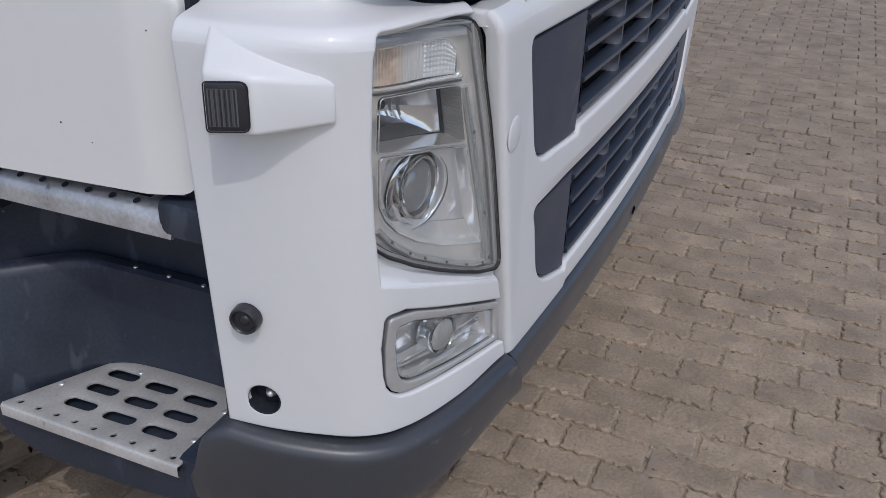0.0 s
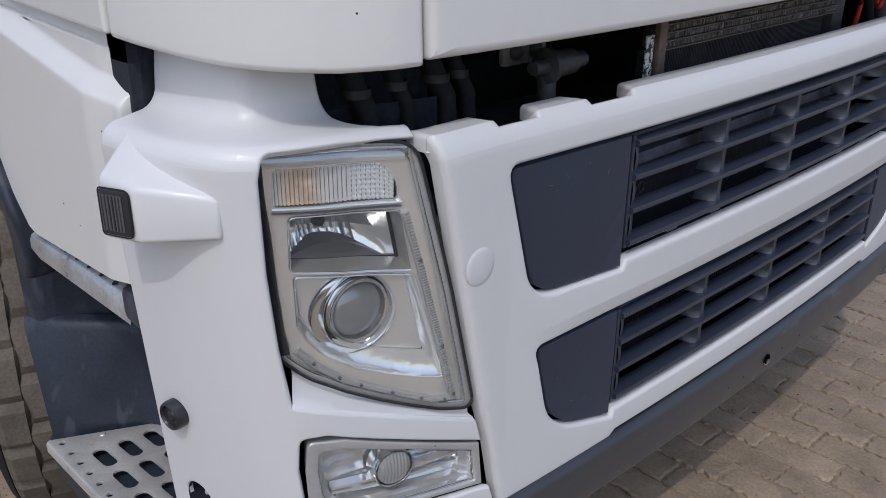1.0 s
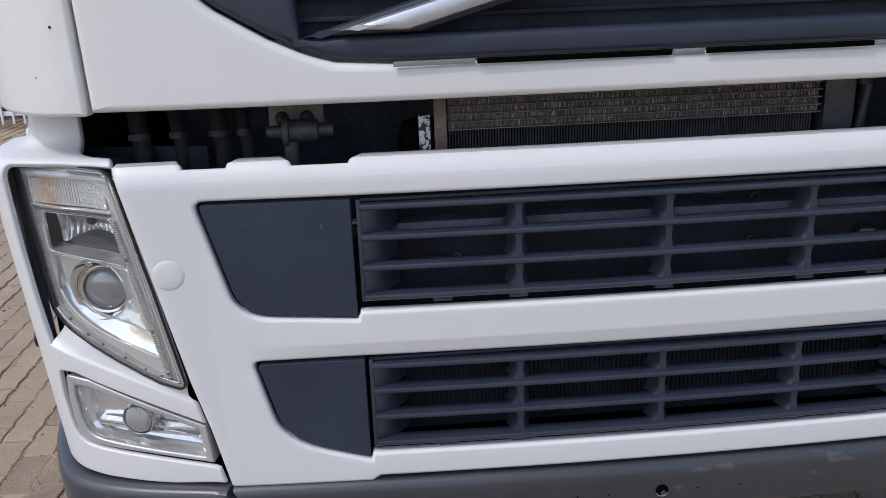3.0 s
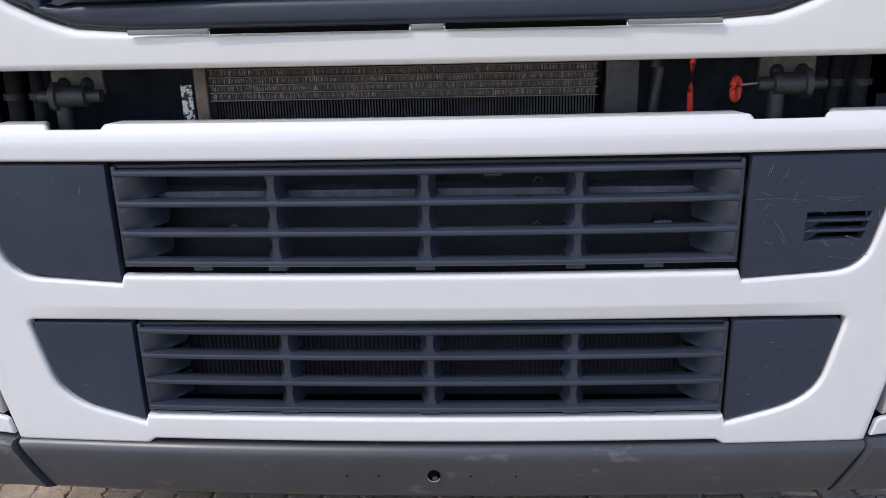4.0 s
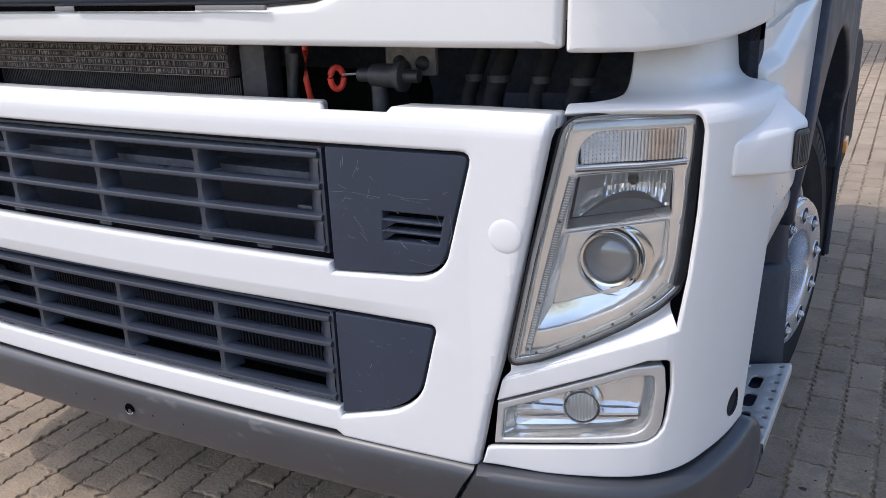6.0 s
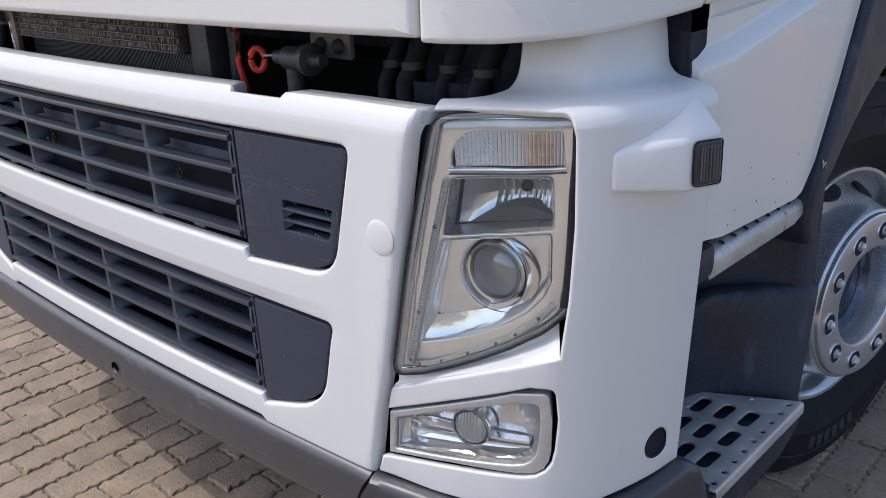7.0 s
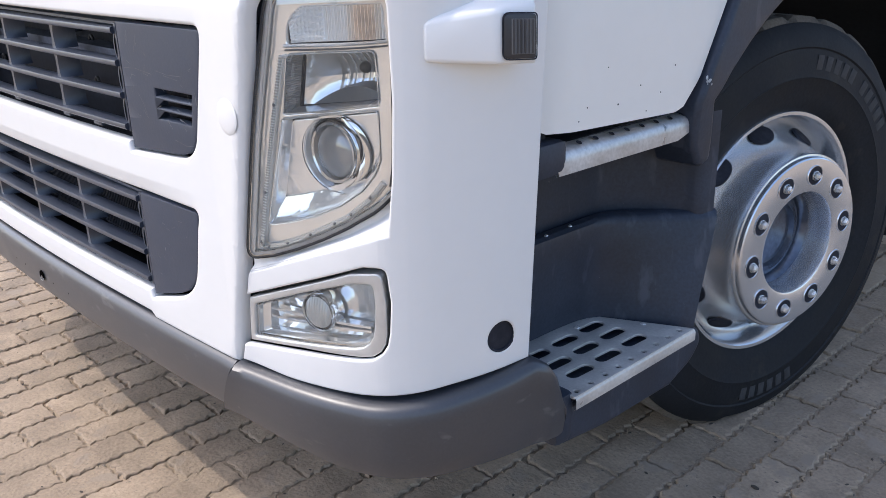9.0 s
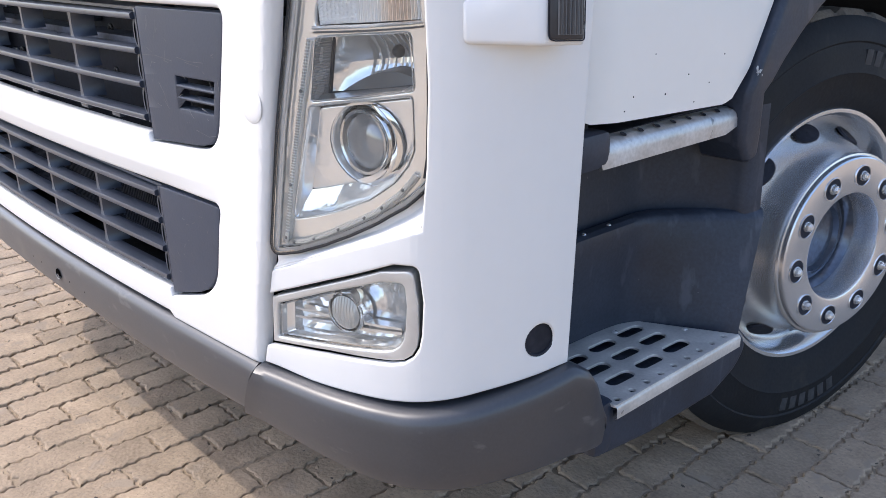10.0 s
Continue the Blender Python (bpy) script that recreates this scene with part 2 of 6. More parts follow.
def tube(pts, rad, n=10, bm=None, closed=False):
    pts = [Vector(p) for p in pts]
    rows = []
    for i, p in enumerate(pts):
        a, b = pts[max(i - 1, 0)], pts[min(i + 1, len(pts) - 1)]
        if closed:
            a, b = pts[i - 1], pts[(i + 1) % len(pts)]
        q = (b - a).to_track_quat("Z", "Y")
        rows.append([p + q @ Vector((rad * math.cos(t), rad * math.sin(t), 0)) for t in (2 * math.pi * k / n for k in range(n))])
    bm = grid(rows, bm, close_u=True, close_v=closed)
    if not closed:
        cap(bm, rows[0]), cap(bm, rows[-1])
        weld(bm)
    return bm


def rounded(pts, n=4):
    """Corners (x, y) stay sharp, corners (x, y, r) are rounded."""
    out = []
    for i, p in enumerate(pts):
        c = Vector(p[:2])
        if len(p) < 3:
            out.append(c)
            continue
        a, b = Vector(pts[i - 1][:2]), Vector(pts[(i + 1) % len(pts)][:2])
        ta, tb = min(p[2], 0.48 * (a - c).length), min(p[2], 0.48 * (b - c).length)
        p0, p1 = c + (a - c).normalized() * ta, c + (b - c).normalized() * tb
        for k in range(n + 1):
            t = k / n
            out.append((1 - t) ** 2 * p0 + 2 * t * (1 - t) * c + t * t * p1)
    return out


def resample(loop, step):
    out = []
    for a, b in zip(loop, loop[1:] + loop[:1]):
        k = max(1, math.ceil((b - a).length / step))
        out += [a.lerp(b, j / k) for j in range(k)]
    return [p for i, p in enumerate(out) if (p - out[i - 1]).length > 1e-6]


def turned(loop, ccw):
    area = sum(a.x * b.y - b.x * a.y for a, b in zip(loop, loop[1:] + loop[:1]))
    return loop if (area > 0) == ccw else loop[::-1]


def circle(cx, cy, r, n=24, sy=1.0):
    return [Vector((cx + r * math.cos(2 * math.pi * k / n), cy + r * sy * math.sin(2 * math.pi * k / n))) for k in range(n)]


def panel(outer, holes, fmap, r=0.006, depth=0.025, back=0.012, step=0.03, cut=0.04, steps=3, extra=(), across=()):
    """A shaped sheet with rounded edges and returned flanges: outlines in (u, v), bent by fmap(u, v, d)."""
    bm = bmesh.new()
    fill, us, vs_ = [], [], []
    for k, loop in enumerate([outer] + list(holes)):
        loop = resample(turned(loop, k == 0), step)
        num = len(loop)
        nor = []
        for i, p in enumerate(loop):
            d0, d1 = (p - loop[i - 1]).normalized(), (loop[(i + 1) % num] - p).normalized()
            nn = Vector((-d0.y, d0.x)) + Vector((-d1.y, d1.x))
            nn = nn.normalized() if nn.length > 1e-6 else Vector((-d1.y, d1.x))
            nor.append(nn / max(0.6, nn.dot(Vector((-d1.y, d1.x)))))
        rings = [(r, 0.0)] + [(r * (1 - math.sin(a)), r * (1 - math.cos(a))) for a in (math.pi / 2 * j / steps for j in range(1, steps + 1))] + [(0.0, depth), (back, depth)]
        rows = [[bm.verts.new((p.x + q.x * off, p.y + q.y * off, -dep)) for p, q in zip(loop, nor)] for off, dep in rings]
        for a, b in zip(rows, rows[1:]):
            for i in range(num):
                bm.faces.new((a[i], a[(i + 1) % num], b[(i + 1) % num], b[i]))
        fill += [bm.edges.get((rows[0][i], rows[0][(i + 1) % num])) for i in range(num)]
        us += [p.x for p in loop]
        vs_ += [p.y for p in loop]
    bmesh.ops.triangle_fill(bm, use_beauty=True, edges=fill, normal=(0, 0, 1))
    for lo, hi, no in ((min(us), max(us), (1, 0, 0)), (min(vs_), max(vs_), (0, 1, 0))):
        k = max(1, int((hi - lo) / cut))
        for j in range(1, k):
            c = lo + (hi - lo) * j / k
            bmesh.ops.bisect_plane(bm, geom=bm.verts[:] + bm.edges[:] + bm.faces[:], plane_co=Vector(no) * c, plane_no=no)
    bmesh.ops.holes_fill(bm, edges=bm.edges[:], sides=9)
    for c in extra:
        bmesh.ops.bisect_plane(bm, geom=bm.verts[:] + bm.edges[:] + bm.faces[:], plane_co=(0, c, 0), plane_no=(0, 1, 0))
    for c in across:
        bmesh.ops.bisect_plane(bm, geom=bm.verts[:] + bm.edges[:] + bm.faces[:], plane_co=(c, 0, 0), plane_no=(1, 0, 0))
    for v in bm.verts:
        v.co = fmap(v.co.x, v.co.y, -v.co.z)
    return bm


def sheet(outer, fmap, thick, r=0.003, step=0.03, cut=0.06):
    return panel(outer, [], fmap, r, thick, 0.004, step, cut, 2)


def dome(bm, c, axis, rad, height, n=24, rings=5):
    q = Vector(axis).to_track_quat("X", "Z").to_matrix().to_4x4()
    prof = [(rad * math.cos(a), height * math.sin(a)) for a in (math.pi / 2 * k / rings for k in range(rings + 1))]
    return revolve(prof, n, Matrix.Translation(c) @ q, bm)


# ---- plan curves of the truck (the right half; the left half is its mirror image) ----
def smooth_curve(pts, k=12):
    P = [Vector(p) for p in pts]
    P = [P[0] * 2 - P[1]] + P + [P[-1] * 2 - P[-2]]
    out = []
    for i in range(1, len(P) - 2):
        for j in range(k):
            t = j / k
            a, b, c, d = P[i - 1:i + 3]
            out.append(0.5 * (2 * b + (c - a) * t + (2 * a - 5 * b + 4 * c - d) * t * t + (3 * b - a - 3 * c + d) * t ** 3))
    return out + [P[-2]]


class Plan:
    def __init__(self, pts):
        self.p = smooth_curve(pts)
        self.s = [0.0]
        for a, b in zip(self.p, self.p[1:]):
            self.s.append(self.s[-1] + (b - a).length)
        self.px, self.py = [q.x for q in self.p], [q.y for q in self.p]
        self.length = self.s[-1]

    def at(self, s):
        i = min(max(int(np.searchsorted(self.s, s)) - 1, 0), len(self.p) - 2)
        a, b = self.p[i], self.p[i + 1]
        t = (s - self.s[i]) / (self.s[i + 1] - self.s[i])
        d = self.tangent(i).lerp(self.tangent(i + 1), min(max(t, 0), 1)).normalized()
        return a.lerp(b, t), Vector((d.y, -d.x))

    def tangent(self, i):
        return (self.p[min(i + 1, len(self.p) - 1)] - self.p[max(i - 1, 0)]).normalized()

    def x(self, x):
        return float(np.interp(x, self.px, self.s)) + min(0.0, x - self.px[0])

    def y(self, y):
        return float(np.interp(y, self.py, self.s))


class Corner:
    """Plan of the corner panels: one curve low down, one high up, blended with the height."""
    Z0, Z1 = 0.60, 1.15

    def __init__(self, low, high):
        self.lo, self.hi = smooth_curve(low), smooth_curve(high)
        mid = [(a + b) / 2 for a, b in zip(self.lo, self.hi)]
        self.s = [0.0]
        for a, b in zip(mid, mid[1:]):
            self.s.append(self.s[-1] + (b - a).length)
        self.length = self.s[-1]

    def point(self, i, z):
        t = (min(max(z, 0.4), 1.25) - self.Z0) / (self.Z1 - self.Z0)
        return self.lo[i].lerp(self.hi[i], t)

    def at(self, s, z=0.9):
        i = min(max(int(np.searchsorted(self.s, s)) - 1, 0), len(self.s) - 2)
        t = (s - self.s[i]) / (self.s[i + 1] - self.s[i])
        n = len(self.s) - 1
        d0 = (self.point(min(i + 1, n), z) - self.point(max(i - 1, 0), z)).normalized()
        d1 = (self.point(min(i + 2, n), z) - self.point(i, z)).normalized()
        d = d0.lerp(d1, min(max(t, 0), 1)).normalized()
        return self.point(i, z).lerp(self.point(i + 1, z), t), Vector((d.y, -d.x))

    def x(self, x, z=0.9):
        px = [self.point(i, z).x for i in range(len(self.s))]
        return float(np.interp(x, px, self.s)) + min(0.0, x - px[0])

    def y(self, y, z=0.9):
        return float(np.interp(y, [self.point(i, z).y for i in range(len(self.s))], self.s))


CORNER = Corner([(0.80, -0.004), (0.846, 0.008), (0.90, 0.018), (0.96, 0.030), (1.02, 0.047), (1.065, 0.064), (1.108, 0.087), (1.142, 0.125), (1.167, 0.18), (1.186, 0.240), (1.198, 0.302)],
                [(0.80, -0.004), (0.846, 0.006), (0.90, 0.018), (0.96, 0.033), (1.02, 0.045), (1.08, 0.055), (1.138, 0.072), (1.180, 0.106), (1.206, 0.16), (1.220, 0.222), (1.227, 0.302)])
CAB = Plan([(0.0, -0.034), (0.4, -0.03), (0.75, -0.018), (0.966, 0.0), (1.03, 0.02), (1.085, 0.05), (1.13, 0.095), (1.165, 0.165), (1.185, 0.245), (1.194, 0.31)])


REC = 0.024


def seam_x(v):
    """Where the front panel ends beside the lamps at a height."""
    return 0.811 + 0.049 * min(max((v - 0.558) / 0.217, 0.0), 1.0) + 0.087 * min(max((v - 0.775) / 0.405, 0.0), 1.0)


def corner_map(side, inset=0.0, recess=0.0):
    """The corner's skin; with a recess, the lamp's skin, which comes forward to the seam and sinks at its outer end."""
    def f(u, v, d):
        p, n = CORNER.at(u, v)
        if recess:
            near = 1.0 - min(max((p.x - seam_x(v)) / 0.10, 0.0), 1.0)
            p = p - n * (recess * min(max((p.x - 0.92) / 0.2, 0.0), 1.0) - 0.013 * near)
        p = p - n * (d + inset)
        return Vector((side * p.x, p.y, v))
    return f


BREAK = 1.158


def roll(v):
    """How far back and how high the corner panel lies at a length v up its skin: upright, a soft edge, a shelf, and a neck."""
    if v <= BREAK:
        return 0.0, v
    a = min((v - BREAK) / 0.03, 1.40)
    d, z = 0.03 * (1 - math.cos(a)), BREAK + 0.03 * math.sin(a)
    w = min(max(v - BREAK - 0.042, 0.0), 0.035)
    d, z = d + 0.985 * w, z + 0.17 * w
    w = min(max(v - BREAK - 0.077, 0.0), 0.0375) / 0.03
    d, z = d + 0.03 * (math.cos(1.40 - w) - math.cos(1.40)), z + 0.03 * (math.sin(1.40) - math.sin(1.40 - w))
    w = max(v - BREAK - 0.1145, 0.0)
    return d + 0.15 * w, z + 0.989 * w


def shoulder_map(side):
    def f(u, v, d):
        back, z = roll(v)
        a = min(max((v - BREAK) / 0.03, 0.0), 1.40)
        if v > BREAK + 0.077:
            a = max(0.15, 1.40 - (v - BREAK - 0.077) / 0.03)
        p, n = CORNER.at(u, z)
        p = p - n * (back + d * math.cos(a))
        return Vector((side * p.x, p.y, z - d * math.sin(a)))
    return f


def cab_map(side, inset=0.0):
    def f(u, v, d):
        p, n = CAB.at(abs(u))
        p = p - n * (d + inset)
        return Vector((side * math.copysign(p.x, u) if u else 0.0, p.y, v))
    return f


V0, RT, TURN = 1.136, 0.052, 0.85
CREASE = 0.842


def front_y(x):
    return -0.03 + 0.027 * min(abs(x) / 0.81, 1.0) ** 2


def front_map(u, v, d):
    """Upright face, a rounded shoulder, a crease and a flat top; the ends roll back towards the lamps."""
    e = min(max((abs(u) - seam_x(v) + 0.016) / 0.016, 0.0), 1.2)
    y0 = front_y(u) + 0.005 * e * e
    if 0.79 < v < CREASE:
        y0 += 0.2 * (CREASE - v) * min(max((0.78 - abs(u)) / 0.2, 0.0), 1.0)
    a = min(max(v - V0, 0.0) / RT, TURN)
    over = max(0.0, v - V0 - RT * TURN)
    down = 1.0 if over > 0 else math.sin(a)
    return Vector((u, y0 + RT * (1 - math.cos(a)) + over + (0.0 if over > 0 else d * math.cos(a)), min(v, V0) + RT * math.sin(a) - d * down))


def flat_front(inset):
    return lambda u, v, d: Vector((u, front_y(u) + inset + d, v))


def cx(pts, plan=CORNER):
    """Outline corners given by their x on the front, turned into lengths along the plan curve."""
    return [(plan.x(p[0], p[1]), *p[1:]) for p in pts]


# ---- the truck ----
truck = thing("truck", "white forward-control truck with a slate grey grille, bumper and steps", "truck", (0, 1.4, 0))


def tpart(name, bm, material, label="", angle=38, weighted=False):
    """A part of the truck, given in world metres."""
    for v in bm.verts:
        v.co.y -= 1.4
    return part(name, bm, material, truck, label, angle, weighted)


def sub(name, bm, material, parent, label="", angle=38, recalc=True):
    for v in bm.verts:
        v.co.y -= 1.4
    return part(name, bm, material, parent, label, angle, recalc=recalc)


# centre front panel with two long openings
UP = [(-0.817, 1.112, 0.02), (-0.768, 0.925, 0.02), (-0.735, 0.897, 0.04), (-0.552, 0.886), (-0.546, 0.902), (0.546, 0.902), (0.552, 0.886), (0.735, 0.897, 0.04), (0.768, 0.925, 0.02), (0.817, 1.112, 0.02)]
LO = [(-0.746, 0.813, 0.015), (-0.712, 0.675, 0.03), (-0.665, 0.636, 0.04), (-0.546, 0.603), (-0.541, 0.618), (0.541, 0.618), (0.546, 0.603), (0.665, 0.636, 0.04), (0.712, 0.675, 0.03), (0.746, 0.813, 0.015)]
TOPV = V0 + RT * TURN + 0.04
NOTCH = TOPV - 0.048
outline = [(-0.811, 0.558), (-0.545, 0.558), (-0.53, 0.568), (0.53, 0.568), (0.545, 0.558), (0.811, 0.558), (0.836, 0.68), (0.862, 0.775), (0.947, 1.18), (0.95, TOPV, 0.01),
           (0.69, TOPV), (0.668, NOTCH), (0.552, NOTCH), (0.53, TOPV), (-0.53, TOPV), (-0.552, NOTCH), (-0.645, NOTCH), (-0.664, TOPV), (-0.742, TOPV), (-0.757, NOTCH), (-0.828, NOTCH), (-0.843, TOPV), (-0.95, TOPV, 0.01), (-0.947, 1.18), (-0.862, 0.775), (-0.836, 0.68)]
bm = panel(rounded(outline), [rounded(UP), rounded(LO)], front_map, r=0.007, depth=0.022, back=0.008, cut=0.035, extra=[CREASE - 0.003, CREASE, CREASE + 0.003] + [V0 + RT * TURN * k / 8 for k in range(9)] + [V0 + RT * TURN + 0.0015], across=[sg * (0.79 + 0.006 * k) for k in range(28) for sg in (-1, 1)])
tpart("front_panel", bm, WHITE, "white painted front panel with two long openings", weighted=True)


def blank(pts, slots=None):
    holes = []
    if slots:
        x0, x1, z0, z1, k = slots
        for i in range(k):
            za, zb = z0 + (z1 - z0) * (i + 0.12) / k, z0 + (z1 - z0) * (i + 0.8) / k
            holes.append(rounded([(x0, za), (x1 - 0.004 * (k - i), za), (x1 - 0.004 * (k - 1 - i), zb), (x0, zb)]))
    return tpart("blank_panel", panel(rounded(pts), holes, flat_front(0.006), r=0.003, depth=0.02, back=0.003, cut=0.05, steps=2), SLATE, "scuffed slate plastic blank panel", weighted=True)


def scratches(owner, lines, inset=0.006):
    """Thin pale scratches on a blank panel; each line is a list of (x, z)."""
    verts, faces = [], []
    for pts in lines:
        for (x0, z0), (x1, z1) in zip(pts, pts[1:]):
            d = Vector((x1 - x0, z1 - z0)).normalized()
            w = 0.00045
            b = len(verts)
            verts += [(x, front_y(x) + inset - 0.0005 - 1.4, z) for x, z in ((x0 - d.y * w, z0 + d.x * w), (x0 + d.y * w, z0 - d.x * w), (x1 + d.y * w * 0.6, z1 - d.x * w * 0.6), (x1 - d.y * w * 0.6, z1 + d.x * w * 0.6))]
            faces.append((b, b + 1, b + 2, b + 3))
    me = bpy.data.meshes.new("scratches")
    me.from_pydata(verts, [], faces)
    me.materials.append(SCRATCH)
    ob = new("scratches", me)
    ob.parent = owner
    tagged(ob, "pale scratches in the plastic", kind="stuff")


def scuffs(seed, n, xr, zr, long=0.03):
    r, out = random.Random(seed), []
    for k in range(n):
        x, z, a, l = r.uniform(*xr), r.uniform(*zr), r.choice((0.1, -0.9, -0.4, 1.2)) + r.uniform(-0.4, 0.4), r.uniform(0.004, long)
        m = (x + 0.5 * l * math.cos(a), z + 0.5 * l * math.sin(a) + r.uniform(-0.001, 0.001))
        out.append([(x, z), m, (x + l * math.cos(a), z + l * math.sin(a))])
    return out


for s in (-1, 1):
    up = blank([(s * 0.552, 1.106), (s * 0.552, 0.890), (s * 0.733, 0.902, 0.04), (s * 0.763, 0.93, 0.02), (s * 0.810, 1.106, 0.012)], (0.655, 0.765, 0.953, 1.008, 3) if s > 0 else None)
    low = blank([(s * 0.546, 0.807), (s * 0.546, 0.608), (s * 0.662, 0.641, 0.04), (s * 0.706, 0.678, 0.03), (s * 0.739, 0.807, 0.012)])
    if s > 0:
        main = [[(0.556, 1.030), (0.60, 1.032), (0.652, 1.027)], [(0.668, 1.034), (0.70, 1.030), (0.742, 1.031)], [(0.69, 1.028), (0.73, 1.024)], [(0.60, 0.99), (0.612, 0.975), (0.62, 0.957)], [(0.776, 1.01), (0.779, 0.98), (0.772, 0.955)], [(0.70, 0.925), (0.735, 0.919), (0.755, 0.923)]]
        scratches(up, main + scuffs(3, 16, (0.57, 0.64), (0.95, 1.08), 0.02) + scuffs(4, 16, (0.65, 0.785), (0.92, 1.06), 0.02))
        scratches(low, scuffs(5, 16, (0.56, 0.70), (0.65, 0.80), 0.012))
    else:
        scratches(up, scuffs(6, 7, (-0.78, -0.56), (0.91, 1.09), 0.016))
        scratches(low, scuffs(7, 5, (-0.70, -0.56), (0.66, 0.79), 0.012))
    bm = dome(bmesh.new(), (s * 0.872, front_y(0.872) - 0.0002, 0.986), (0, -1, 0), 0.0275, 0.0028, 32, 4)
    tpart("round_cap", bm, WHITE, "small round white cover cap")


def grille(z_low, z_top, slats, half):
    """A slatted grille with three uprights and scalloped ends."""
    bm = bmesh.new()
    zc = (z_low + z_top) / 2
    for s in (-1, 1):
        box(bm, (s * (half - 0.004), front_y(half) + 0.045, zc), (0.008, 0.07, z_top - z_low), 0.002)
    box(bm, (0, front_y(0) + 0.06, z_top - 0.002), (2 * half, 0.06, 0.005))
    g = tpart("grille", bm, GRILLE, "slate plastic slatted grille")
    for z in slats:
        rows = []
        for k in range(25):
            x = -half + 0.006 + (2 * half - 0.012) * k / 24
            y = front_y(x) + 0.004
            sec = [(0.002, -0.0055), (-0.0005, -0.003), (-0.001, 0.002), (0.0, 0.0045), (0.004, 0.0058), (0.03, 0.0045), (0.03, -0.002), (0.009, -0.006)]
            rows.append([(x, y + a, z + b) for a, b in sec])
        b2 = grid(rows, close_u=True)
        cap(b2, rows[0]), cap(b2, rows[-1])
        sub("slat", weld(b2), GRILLE, g)
    for lo, hi in zip(slats[1:], slats):
        for x in (-0.263, 0.004, 0.266):
            y = front_y(x)
            b2 = bmesh.new()
            rows = []
            for t in range(10):
                z = lo + 0.005 + (hi - lo - 0.010) * t / 9
                w = 0.0085 + 0.0065 * abs(t / 4.5 - 1) ** 2.5
                rows.append([(x - w, y + 0.02, z), (x - w * 0.6, y + 0.0135, z), (x + w * 0.6, y + 0.0135, z), (x + w, y + 0.02, z), (x + w + 0.008, y + 0.052, z), (x - w - 0.008, y + 0.052, z)])
            sub("upright", weld(grid(rows, b2, close_u=True)), GRILLE, g)
        for s in (-1, 1):
            rows = []
            for t in range(11):
                z = lo + 0.004 + (hi - lo - 0.008) * t / 10
                fillet = abs(t / 5 - 1) ** 3
                rows.append([(s * (half - 0.008 - 0.062 * q), front_y(half) + 0.008 + 0.004 * fillet + (0.060 * q ** 2.2 + 0.010 * q) * (1 - 0.25 * fillet), z) for q in (j / 10 for j in range(11))])
            sub("end_scallop", grid(rows), GRILLE, g)
    for x in (-0.4, -0.264, 0.0, 0.264, 0.4):
        sub("foot_tab", box(bmesh.new(), (x, front_y(x) + 0.03, slats[-1] - 0.011), (0.034, 0.03, 0.011), 0.002), GRILLE, g)
    return g


grille(0.916, 1.102, (1.090, 1.035, 0.980, 0.925), 0.543)
grille(0.624, 0.804, (0.792, 0.742, 0.689, 0.635), 0.539)
bm = bmesh.new()
box(bm, (0, 0.11, 0.85), (1.5, 0.02, 0.50))
tpart("grille_backing", bm, BLACK, "black backing behind the grilles")
# mesh bars and tow eyes behind the grille
bm = bmesh.new()
for k in range(120):
    x = -0.52 + 1.04 * k / 119
    box(bm, (x, 0.0985, 0.71), (0.004, 0.006, 0.17))
tagged(tpart("cooler_core", bm, BLACK, "fine dark cooler fins behind the lower grille"), kind="stuff")
for x, z in ((-0.367, 1.03), (0.203, 1.04), (-0.364, 0.955), (0.2, 0.955)):
    pts = [(x + 0.008 * math.cos(a), 0.085, z + 0.010 * math.sin(a)) for a in (math.pi * k / 8 for k in range(16))]
    tpart("clip", tube(pts, 0.003, 8, closed=True), PART, "small grey ring clip")
for k, (x, z) in enumerate(((-0.42, 1.065), (-0.33, 1.01), (-0.40, 0.955), (0.36, 1.01), (0.43, 0.96), (0.12, 1.06), (-0.15, 1.005))):
    bm = box(bmesh.new(), (x, 0.088, z), (0.034, 0.02, 0.016), 0.004)
    tpart("mount", bm, HUB, "grey mounting clip behind the grille")


